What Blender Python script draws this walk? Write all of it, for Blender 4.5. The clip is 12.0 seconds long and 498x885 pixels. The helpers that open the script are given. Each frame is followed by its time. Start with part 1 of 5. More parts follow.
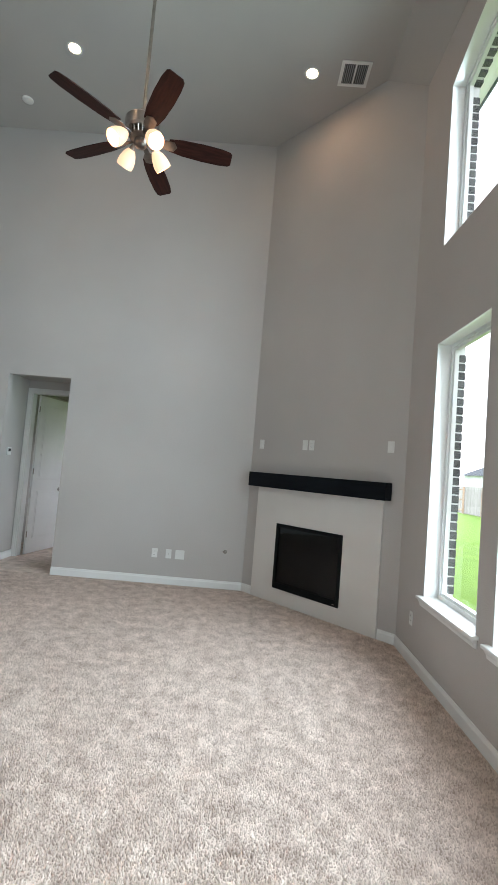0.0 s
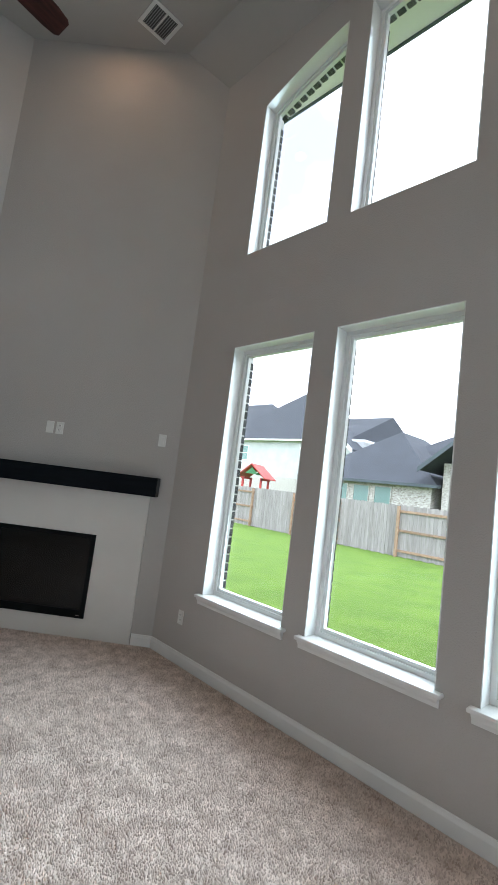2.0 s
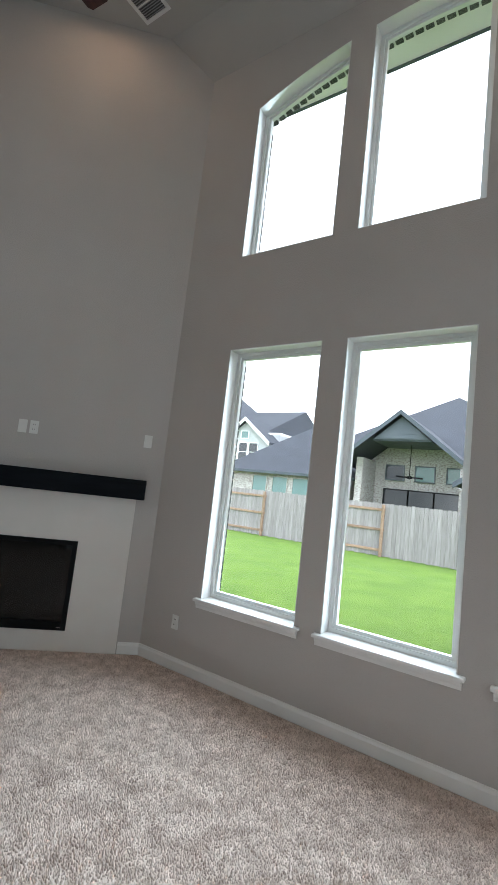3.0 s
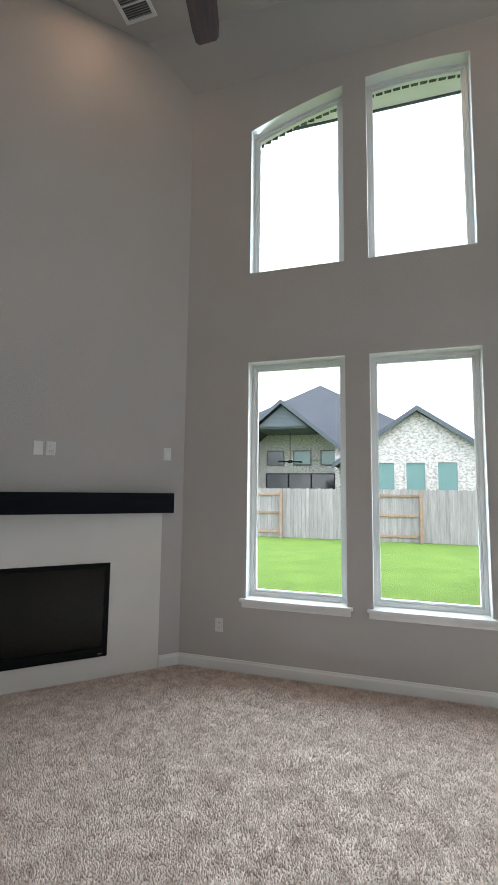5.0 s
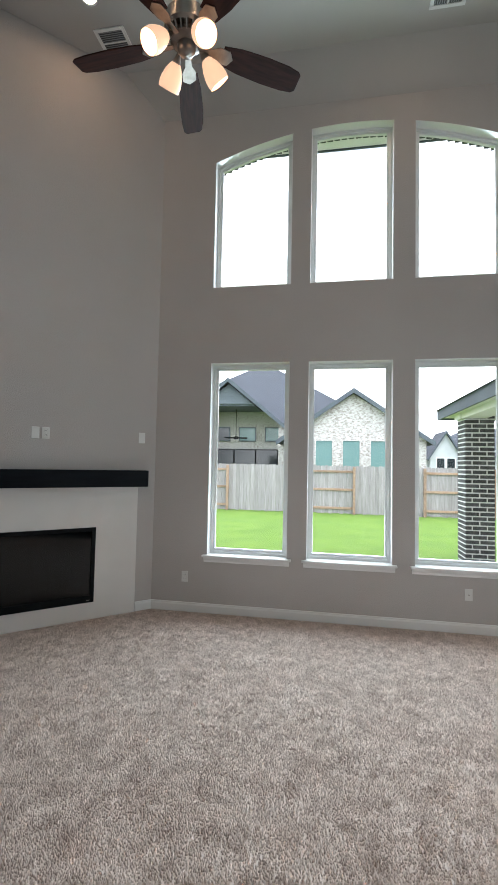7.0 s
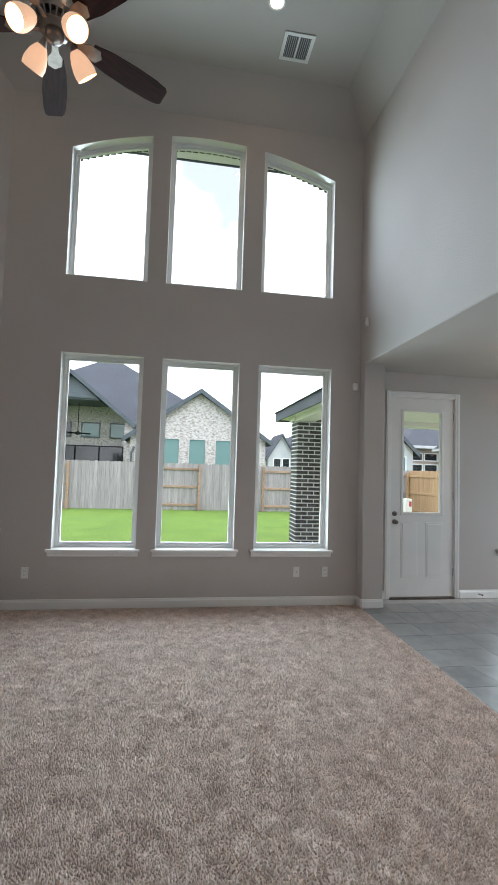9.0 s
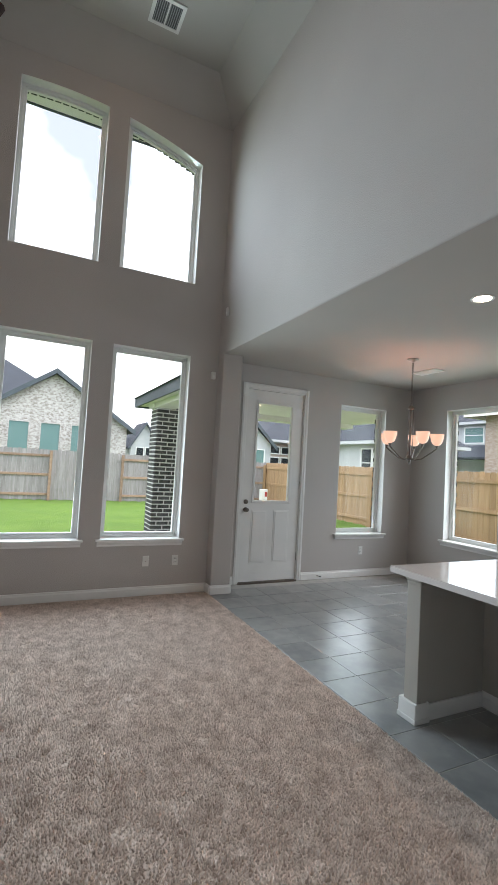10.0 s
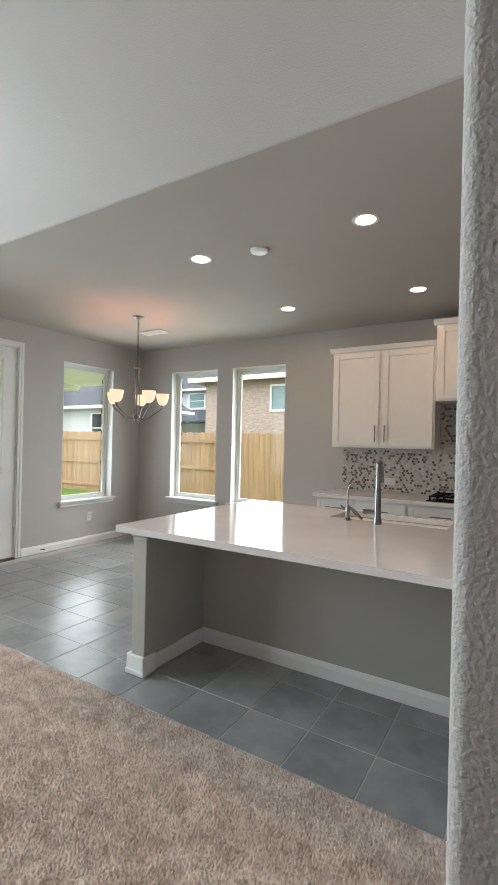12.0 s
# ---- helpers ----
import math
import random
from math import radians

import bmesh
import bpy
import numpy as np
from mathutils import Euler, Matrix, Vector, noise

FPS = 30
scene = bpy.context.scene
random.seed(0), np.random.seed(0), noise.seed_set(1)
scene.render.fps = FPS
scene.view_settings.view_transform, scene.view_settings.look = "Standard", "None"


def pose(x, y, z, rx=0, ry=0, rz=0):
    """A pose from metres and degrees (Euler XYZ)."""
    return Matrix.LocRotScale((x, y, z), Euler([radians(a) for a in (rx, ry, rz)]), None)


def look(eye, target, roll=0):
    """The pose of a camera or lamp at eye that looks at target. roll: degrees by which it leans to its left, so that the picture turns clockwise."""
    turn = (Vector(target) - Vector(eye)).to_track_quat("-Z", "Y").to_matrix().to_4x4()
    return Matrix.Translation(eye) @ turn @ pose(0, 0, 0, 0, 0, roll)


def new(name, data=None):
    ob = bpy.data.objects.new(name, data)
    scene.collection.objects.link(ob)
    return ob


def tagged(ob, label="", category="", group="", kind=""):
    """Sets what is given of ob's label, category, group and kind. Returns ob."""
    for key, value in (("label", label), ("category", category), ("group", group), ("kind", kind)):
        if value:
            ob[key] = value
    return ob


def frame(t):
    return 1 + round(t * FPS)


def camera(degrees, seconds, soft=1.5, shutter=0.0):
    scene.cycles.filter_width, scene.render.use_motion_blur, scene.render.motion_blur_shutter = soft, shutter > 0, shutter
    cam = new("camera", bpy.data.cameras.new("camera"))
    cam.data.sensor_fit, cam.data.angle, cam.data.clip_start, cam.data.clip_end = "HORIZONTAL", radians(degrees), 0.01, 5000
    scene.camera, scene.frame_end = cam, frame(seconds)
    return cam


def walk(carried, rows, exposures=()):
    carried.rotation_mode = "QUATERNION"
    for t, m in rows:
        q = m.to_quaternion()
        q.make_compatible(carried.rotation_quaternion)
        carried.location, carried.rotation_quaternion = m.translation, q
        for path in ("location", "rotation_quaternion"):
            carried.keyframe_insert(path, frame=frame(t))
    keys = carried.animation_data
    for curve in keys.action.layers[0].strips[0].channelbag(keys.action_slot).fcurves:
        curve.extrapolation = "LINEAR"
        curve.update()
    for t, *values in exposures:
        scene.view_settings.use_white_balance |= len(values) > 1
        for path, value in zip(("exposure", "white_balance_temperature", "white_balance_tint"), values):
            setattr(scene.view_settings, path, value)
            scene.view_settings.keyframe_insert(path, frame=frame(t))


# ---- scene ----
cam = camera(57.1, 12.0)
PATH = [
    (0, (-1.486, -2.361, 1.536), (-1.509, -0.365, 1.658), 4.7),
    (0.5, (-1.649, -2.21, 1.513), (-1.157, -0.274, 1.591), 4.5),
    (1, (-1.922, -2.011, 1.523), (-1.133, -0.176, 1.608), 6.8),
    (1.5, (-2.27, -1.802, 1.534), (-1.14, -0.155, 1.644), 7.5),
    (2, (-2.51, -1.506, 1.529), (-1.142, -0.061, 1.732), 7.2),
    (2.5, (-2.78, -1.223, 1.539), (-1.264, 0.062, 1.763), 7.4),
    (3, (-3.034, -0.956, 1.533), (-1.405, 0.185, 1.746), 6.5),
    (3.5, (-3.246, -0.654, 1.558), (-1.561, 0.394, 1.808), 5.8),
    (5.5, (-4.211, 0.325, 1.56), (-2.283, 0.811, 1.77), 0.7),
    (6, (-4.501, 0.178, 1.55), (-2.564, 0.622, 1.775), 1.5),
    (6.5, (-4.722, 0.104, 1.621), (-2.773, 0.525, 1.766), 1.6),
    (8.5, (-5.156, 0.349, 1.53), (-3.159, 0.301, 1.629), 1.0),
    (9, (-5.149, 0.195, 1.534), (-3.176, -0.114, 1.648), 1.8),
    (9.5, (-5.138, 0.146, 1.527), (-3.231, -0.45, 1.618), 2.9),
    (10, (-5.096, 0.055, 1.499), (-3.295, -0.81, 1.599), 3.3),
    (10.5, (-5.053, -0.009, 1.478), (-3.458, -1.212, 1.569), 1.3),
    (11, (-5.025, -0.073, 1.465), (-3.669, -1.542, 1.528), 1.5),
    (11.5, (-5.02, -0.116, 1.464), (-3.859, -1.745, 1.481), 1.7),
    (12, (-4.996, -0.113, 1.44), (-3.948, -1.816, 1.439), 1.3),
]
EXPOSURE = (
    (0.0, 2.68, 6250, 10), (0.5, 2.5, 6100, 10), (1.5, 2.28, 6050, 10), (3.0, 2.28, 6050, 10), (5.5, 2.40, 6150, 11), (6.5, 2.44, 6150, 11),
    (8.5, 2.25, 6200, 13), (9.5, 1.96, 6250, 13), (10.5, 2.10, 6450, 14), (12.0, 2.46, 6650, 13),
)
walk(cam, [(t, look(eye, target, roll)) for t, eye, target, roll in PATH], EXPOSURE)

# ---- light ----
SUN_ELEV, SUN_AZ = 48.0, 200.0
world = bpy.data.worlds.new("overcast_sky")
scene.world = world
world.use_nodes = True
wn, wl = world.node_tree.nodes, world.node_tree.links
wn.clear()
w_out = wn.new("ShaderNodeOutputWorld")
w_bg = wn.new("ShaderNodeBackground")
w_sky = wn.new("ShaderNodeTexSky")
w_sky.sky_type = "NISHITA"
w_sky.sun_disc = False
w_sky.sun_elevation = radians(SUN_ELEV)
w_sky.sun_rotation = radians(SUN_AZ)
w_mix = wn.new("ShaderNodeMixRGB")
w_tc = wn.new("ShaderNodeTexCoord")
w_noise = wn.new("ShaderNodeTexNoise")
w_noise.inputs["Scale"].default_value = 2.6
w_noise.inputs["Detail"].default_value = 5.0
w_ramp = wn.new("ShaderNodeValToRGB")
w_ramp.color_ramp.elements[0].position, w_ramp.color_ramp.elements[0].color = 0.36, (2.0, 2.1, 2.3, 1)
w_ramp.color_ramp.elements[1].position, w_ramp.color_ramp.elements[1].color = 0.50, (8.2, 8.3, 8.5, 1)
w_mix.inputs[0].default_value = 0.86
wl.new(w_tc.outputs["Generated"], w_noise.inputs["Vector"])
wl.new(w_noise.outputs["Fac"], w_ramp.inputs[0])
wl.new(w_sky.outputs[0], w_mix.inputs[1])
wl.new(w_ramp.outputs[0], w_mix.inputs[2])
wl.new(w_mix.outputs[0], w_bg.inputs[0])
w_bg.inputs[1].default_value = 0.12
wl.new(w_bg.outputs[0], w_out.inputs[0])

sun = new("sun", bpy.data.lights.new("sun", "SUN"))
sun.data.energy, sun.data.angle, sun.data.color = 0.5, radians(30), (1.0, 0.96, 0.9)
sun_dir = Vector((math.cos(radians(SUN_ELEV)) * math.sin(radians(SUN_AZ)), math.cos(radians(SUN_ELEV)) * math.cos(radians(SUN_AZ)), math.sin(radians(SUN_ELEV))))
sun.matrix_world = look(sun_dir * 60, (0, 0, 0))


def window_light(x, y, z, w, h, turn, watts):
    """The sky's light that comes in at a window, laid in its opening."""
    ld = bpy.data.lights.new("window_light", "AREA")
    ld.shape, ld.size, ld.size_y, ld.energy, ld.color = "RECTANGLE", w, h, watts, (0.75, 0.935, 1.0)
    ld.spread = radians(140)
    ob = new("window_light", ld)
    ob.matrix_world = pose(x, y, z, 87, 0, turn)
    return ob


WIN = 3.4                             # watts for each square metre of opening
for yc in (1.036, -0.041, -1.135):
    window_light(0.108, yc, 1.68, 0.78, 2.0, 90, WIN * 1.75)
    window_light(0.108, yc, 4.37, 0.78, 1.4, 90, WIN * 1.05)
window_light(0.295, -4.33, 1.53, 0.74, 1.72, 90, WIN * 0.6)
window_light(-0.875, -5.375, 1.53, 0.74, 1.72, 0, WIN * 0.75)
window_light(-1.94, -5.375, 1.53, 0.72, 1.72, 0, WIN * 0.75)


# ---- materials ----
def base_mat(name, rough=0.6, metal=0.0):
    m = bpy.data.materials.new(name)
    m.use_nodes = True
    b = m.node_tree.nodes["Principled BSDF"]
    b.inputs["Roughness"].default_value, b.inputs["Metallic"].default_value = rough, metal
    return m, m.node_tree.nodes, m.node_tree.links, b


def surface(name, c1, c2, scale=4.0, rough=0.6, metal=0.0, bump=0.0, bump_scale=80.0, bump_depth=0.002, stretch=(1, 1, 1), random_amount=0.0, c3=None, scale3=40.0, amount3=0.3, contrast=(0.35, 0.65)):
    """Two colours mixed by large noise, a third by fine noise, fine relief, and a shift from piece to piece."""
    m, n, l, b = base_mat(name, rough, metal)
    tc = n.new("ShaderNodeTexCoord")
    mp = n.new("ShaderNodeMapping")
    mp.inputs["Scale"].default_value = stretch
    l.new(tc.outputs["Object"], mp.inputs["Vector"])
    oi = n.new("ShaderNodeObjectInfo")
    if random_amount:
        sc = n.new("ShaderNodeVectorMath")
        sc.operation = "SCALE"
        sc.inputs[0].default_value = (13.0, 17.0, 11.0)
        l.new(oi.outputs["Random"], sc.inputs["Scale"])
        l.new(sc.outputs[0], mp.inputs["Location"])
    nz = n.new("ShaderNodeTexNoise")
    nz.inputs["Scale"].default_value, nz.inputs["Detail"].default_value = scale, 4.0
    l.new(mp.outputs[0], nz.inputs["Vector"])
    rp = n.new("ShaderNodeValToRGB")
    rp.color_ramp.elements[0].position, rp.color_ramp.elements[0].color = contrast[0], (*c1, 1)
    rp.color_ramp.elements[1].position, rp.color_ramp.elements[1].color = contrast[1], (*c2, 1)
    l.new(nz.outputs["Fac"], rp.inputs[0])
    col = rp.outputs[0]
    if c3:
        n3 = n.new("ShaderNodeTexNoise")
        n3.inputs["Scale"].default_value, n3.inputs["Detail"].default_value = scale3, 3.0
        l.new(mp.outputs[0], n3.inputs["Vector"])
        r3 = n.new("ShaderNodeValToRGB")
        r3.color_ramp.elements[0].position, r3.color_ramp.elements[0].color = 0.45, (0, 0, 0, 1)
        r3.color_ramp.elements[1].position, r3.color_ramp.elements[1].color = 0.65, (amount3, amount3, amount3, 1)
        l.new(n3.outputs["Fac"], r3.inputs[0])
        mx = n.new("ShaderNodeMixRGB")
        l.new(r3.outputs[0], mx.inputs[0])
        l.new(col, mx.inputs[1])
        mx.inputs[2].default_value = (*c3, 1)
        col = mx.outputs[0]
    if random_amount:
        hs = n.new("ShaderNodeHueSaturation")
        mr = n.new("ShaderNodeMapRange")
        mr.inputs["To Min"].default_value, mr.inputs["To Max"].default_value = 1 - random_amount, 1 + random_amount
        l.new(oi.outputs["Random"], mr.inputs["Value"])
        l.new(mr.outputs[0], hs.inputs["Value"])
        l.new(col, hs.inputs["Color"])
        col = hs.outputs[0]
    l.new(col, b.inputs["Base Color"])
    if bump:
        bn = n.new("ShaderNodeTexNoise")
        bn.inputs["Scale"].default_value, bn.inputs["Detail"].default_value = bump_scale, 3.0
        l.new(mp.outputs[0], bn.inputs["Vector"])
        bp = n.new("ShaderNodeBump")
        bp.inputs["Strength"].default_value, bp.inputs["Distance"].default_value = bump, bump_depth
        l.new(bn.outputs["Fac"], bp.inputs["Height"])
        l.new(bp.outputs[0], b.inputs["Normal"])
    return m


def glowing(name, colour, strength):
    m, n, l, b = base_mat(name, 0.4)
    b.inputs["Base Color"].default_value = (*colour, 1)
    b.inputs["Emission Color"].default_value = (*colour, 1)
    b.inputs["Emission Strength"].default_value = strength
    return m


def pane_mat(name, tint=(0.97, 0.99, 0.98)):
    """Thin window glass: clear, with the mirror gloss of glass at a slant."""
    m = bpy.data.materials.new(name)
    m.use_nodes = True
    n, l = m.node_tree.nodes, m.node_tree.links
    n.clear()
    out, mix, tr, gl, lw, pw, ad = (n.new("ShaderNode" + k) for k in ("OutputMaterial", "MixShader", "BsdfTransparent", "BsdfGlossy", "LayerWeight", "Math", "Math"))
    lw.inputs["Blend"].default_value = 0.5
    pw.operation, pw.inputs[1].default_value = "POWER", 5.0
    ad.operation, ad.inputs[1].default_value, ad.inputs[2].default_value = "MULTIPLY_ADD", 0.7, 0.035
    tr.inputs[0].default_value = (*tint, 1)
    gl.inputs["Roughness"].default_value = 0.0
    l.new(lw.outputs["Facing"], pw.inputs[0])
    l.new(pw.outputs[0], ad.inputs[0])
    l.new(ad.outputs[0], mix.inputs[0])
    l.new(tr.outputs[0], mix.inputs[1])
    l.new(gl.outputs[0], mix.inputs[2])
    l.new(mix.outputs[0], out.inputs[0])
    return m


PAINT = surface("wall_paint", (0.475, 0.448, 0.432), (0.51, 0.482, 0.464), 0.8, 0.7, bump=0.8, bump_scale=115, bump_depth=0.0036)
PAINT_NEAR = surface("wall_paint_fine_peel", (0.475, 0.448, 0.432), (0.51, 0.482, 0.464), 0.8, 0.7, bump=1.0, bump_scale=225, bump_depth=0.003)
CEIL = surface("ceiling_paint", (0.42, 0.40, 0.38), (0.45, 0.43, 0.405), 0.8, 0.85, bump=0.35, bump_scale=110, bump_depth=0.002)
CEIL_LOW = surface("low_ceiling_paint", (0.41, 0.385, 0.355), (0.44, 0.41, 0.38), 0.8, 0.85, bump=0.35, bump_scale=110, bump_depth=0.002)
TRIM = surface("white_trim_paint", (0.78, 0.78, 0.77), (0.82, 0.82, 0.81), 3.0, 0.35, bump=0.05, bump_scale=60)
VINYL = surface("white_vinyl", (0.78, 0.80, 0.79), (0.82, 0.83, 0.82), 3.0, 0.3)
PANEL = surface("fireplace_surround_tile", (0.70, 0.67, 0.64), (0.74, 0.71, 0.68), 2.0, 0.32, bump=0.06, bump_scale=30)
MANTEL = surface("dark_stained_wood", (0.003, 0.004, 0.007), (0.006, 0.008, 0.011), 3.0, 0.4, bump=0.25, bump_scale=40, stretch=(1, 8, 8))
BLACK = surface("black_metal", (0.003, 0.004, 0.005), (0.006, 0.007, 0.008), 8.0, 0.4)
FIREGLASS = surface("firebox_glass", (0.004, 0.006, 0.007), (0.006, 0.008, 0.009), 3.0, 0.06)
LOG = surface("charred_log", (0.02, 0.017, 0.015), (0.09, 0.075, 0.06), 9.0, 0.8, bump=0.6, bump_scale=40, bump_depth=0.01)
NICKEL = surface("brushed_nickel", (0.30, 0.275, 0.25), (0.37, 0.34, 0.31), 20.0, 0.3, 1.0)
DARKNICKEL = surface("dark_bronze", (0.16, 0.14, 0.125), (0.22, 0.19, 0.17), 20.0, 0.35, 1.0)
BLADE = surface("walnut_blade", (0.017, 0.0055, 0.0045), (0.038, 0.012, 0.009), 7.0, 0.5, stretch=(1, 7, 7), bump=0.1, bump_scale=30, random_amount=0.08)
SHADE = glowing("lit_frosted_glass", (0.95, 0.58, 0.36), 0.16)
SHADE_LOW = glowing("lit_frosted_bowl", (1.0, 0.60, 0.42), 0.19)
BULB = glowing("lit_bulb", (1.0, 0.64, 0.36), 12.0)
CAN_LENS = glowing("can_lens", (1.0, 0.64, 0.38), 22.0)
PLASTIC = surface("white_plastic", (0.72, 0.72, 0.70), (0.76, 0.76, 0.74), 5.0, 0.35)
SLOT = surface("dark_slot", (0.01, 0.01, 0.01), (0.02, 0.02, 0.02), 5.0, 0.6)
DUCT = surface("duct_dark", (0.06, 0.062, 0.065), (0.08, 0.082, 0.085), 5.0, 0.7)
GLASS = pane_mat("window_glass")
QUARTZ = surface("white_quartz", (0.70, 0.66, 0.65), (0.78, 0.75, 0.74), 2.2, 0.09, c3=(0.60, 0.56, 0.55), scale3=260, amount3=0.35)
ISLAND_PAINT = surface("island_grey_paint", (0.40, 0.385, 0.35), (0.43, 0.41, 0.375), 1.5, 0.7, bump=0.3, bump_scale=95, bump_depth=0.002)
CABINET = surface("cabinet_paint", (0.76, 0.74, 0.71), (0.80, 0.78, 0.75), 2.5, 0.32)
STEEL = surface("stainless", (0.27, 0.265, 0.26), (0.36, 0.35, 0.34), 12.0, 0.24, 1.0)
TILE = surface("grey_porcelain_tile", (0.20, 0.21, 0.215), (0.29, 0.295, 0.295), 3.5, 0.28, bump=0.06, bump_scale=25, random_amount=0.08, c3=(0.34, 0.345, 0.34), scale3=11, amount3=0.35)
GROUT = surface("tile_grout", (0.46, 0.455, 0.44), (0.54, 0.53, 0.515), 9.0, 0.9, bump=0.2, bump_scale=150)
GREYBRICK = surface("grey_brick", (0.04, 0.041, 0.043), (0.10, 0.10, 0.102), 9.0, 0.85, bump=0.5, bump_scale=60, bump_depth=0.004, random_amount=0.35)
MORTAR = surface("pale_mortar", (0.68, 0.68, 0.67), (0.76, 0.76, 0.75), 20.0, 0.95, bump=0.4, bump_scale=120)
WHITEBRICK = surface("washed_brick", (0.46, 0.445, 0.43), (0.58, 0.565, 0.55), 7.0, 0.9, c3=(0.20, 0.165, 0.14), scale3=9.5, amount3=0.75, stretch=(1, 1, 1.8), bump=0.4, bump_scale=20, bump_depth=0.01)
TANBRICK = surface("tan_brick", (0.36, 0.29, 0.245), (0.46, 0.40, 0.355), 6.0, 0.9, c3=(0.27, 0.20, 0.16), scale3=9.0, amount3=0.5, stretch=(1, 1, 2.4), bump=0.4, bump_scale=20, bump_depth=0.01)
SIDING = surface("white_siding", (0.46, 0.485, 0.50), (0.52, 0.54, 0.55), 1.5, 0.7)
BLUESIDING = surface("blue_grey_siding", (0.085, 0.105, 0.125), (0.11, 0.13, 0.15), 1.5, 0.7)
SHINGLE = surface("asphalt_shingle", (0.036, 0.041, 0.052), (0.046, 0.053, 0.067), 1.2, 0.95, c3=(0.07, 0.078, 0.094), scale3=16.0, amount3=0.4, stretch=(1, 1, 2.0), bump=0.5, bump_scale=14, bump_depth=0.02)
# Even teal pane colour; on the porch it stands for the reflected sky.
TEAL = surface("teal_window_glass", (0.12, 0.22, 0.215), (0.165, 0.27, 0.265), 0.8, 0.15)
DARKGLASS = surface("dark_window_glass", (0.015, 0.02, 0.024), (0.03, 0.036, 0.04), 1.0, 0.06)
SOFFIT = surface("painted_soffit", (0.80, 0.78, 0.76), (0.84, 0.82, 0.80), 1.5, 0.7)
FASCIA = surface("grey_fascia", (0.05, 0.065, 0.08), (0.07, 0.09, 0.105), 1.5, 0.6)
GREYWOOD = surface("weathered_picket", (0.25, 0.236, 0.238), (0.335, 0.318, 0.325), 2.0, 0.9, stretch=(6, 6, 0.6), random_amount=0.12, c3=(0.19, 0.17, 0.165), scale3=5.0, amount3=0.4, bump=0.3, bump_scale=30, bump_depth=0.004)
BROWNWOOD = surface("weathered_rail", (0.25, 0.165, 0.115), (0.34, 0.24, 0.17), 2.0, 0.9, stretch=(6, 0.6, 6), random_amount=0.15, bump=0.3, bump_scale=30)
CEDAR = surface("new_cedar_picket", (0.34, 0.215, 0.115), (0.43, 0.29, 0.165), 2.0, 0.85, stretch=(6, 6, 0.6), random_amount=0.12, c3=(0.25, 0.145, 0.07), scale3=4.0, amount3=0.4, bump=0.3, bump_scale=30, bump_depth=0.004)
GRASS = surface("lawn_grass", (0.085, 0.175, 0.012), (0.125, 0.225, 0.02), 1.3, 0.95, c3=(0.15, 0.24, 0.045), scale3=14.0, amount3=0.55, bump=0.9, bump_scale=45, bump_depth=0.05)
PATIO = surface("patio_concrete", (0.28, 0.275, 0.265), (0.34, 0.33, 0.32), 1.2, 0.9, bump=0.2, bump_scale=60)
GRASSGREEN = surface("green_paint", (0.03, 0.16, 0.06), (0.05, 0.2, 0.08), 2.0, 0.5)
RED = surface("red_paint", (0.35, 0.03, 0.03), (0.40, 0.05, 0.04), 2.0, 0.5)


def carpet_mat():
    """Pile: soft mottled colour stands for brushed-patch shading; each tuft has its own tone."""
    m, n, l, b = base_mat("beige_carpet", 1.0)
    b.inputs["Specular IOR Level"].default_value = 0.05
    tc = n.new("ShaderNodeTexCoord")
    ge = n.new("ShaderNodeNewGeometry")
    big = n.new("ShaderNodeTexNoise")
    big.inputs["Scale"].default_value, big.inputs["Detail"].default_value = 8.5, 7.0
    big.inputs["Roughness"].default_value = 0.62
    l.new(tc.outputs["Object"], big.inputs["Vector"])
    r1, r2 = n.new("ShaderNodeValToRGB"), n.new("ShaderNodeValToRGB")
    r1.color_ramp.elements[0].position, r1.color_ramp.elements[0].color = 0.34, (0.57, 0.462, 0.405, 1)
    r1.color_ramp.elements[1].position, r1.color_ramp.elements[1].color = 0.64, (0.85, 0.722, 0.652, 1)
    r2.color_ramp.elements[0].position, r2.color_ramp.elements[0].color = 0.0, (0.66, 0.63, 0.61, 1)
    r2.color_ramp.elements[1].position, r2.color_ramp.elements[1].color = 0.75, (1.0, 1.0, 1.0, 1)
    l.new(big.outputs["Fac"], r1.inputs[0])
    l.new(ge.outputs["Random Per Island"], r2.inputs[0])
    mx = n.new("ShaderNodeMixRGB")
    mx.blend_type, mx.inputs[0].default_value = "MULTIPLY", 1.0
    l.new(r1.outputs[0], mx.inputs[1])
    l.new(r2.outputs[0], mx.inputs[2])
    l.new(mx.outputs[0], b.inputs["Base Color"])
    return m


for dull in (BLADE, MANTEL, BLACK):
    dull.node_tree.nodes["Principled BSDF"].inputs["Specular IOR Level"].default_value = 0.12
CARPET = carpet_mat()


# ---- mesh helpers ----
def box(bm, x0, x1, y0, y1, z0, z1, bevel=0.0, segments=2):
    r = bmesh.ops.create_cube(bm, size=1.0)
    vs = r["verts"]
    for v in vs:
        v.co = Vector(((x0 + x1) / 2 + v.co.x * (x1 - x0), (y0 + y1) / 2 + v.co.y * (y1 - y0), (z0 + z1) / 2 + v.co.z * (z1 - z0)))
    if bevel:
        es = list({e for v in vs for e in v.link_edges})
        bmesh.ops.bevel(bm, geom=es, offset=bevel, segments=segments, affect="EDGES", profile=0.5)
    return bm


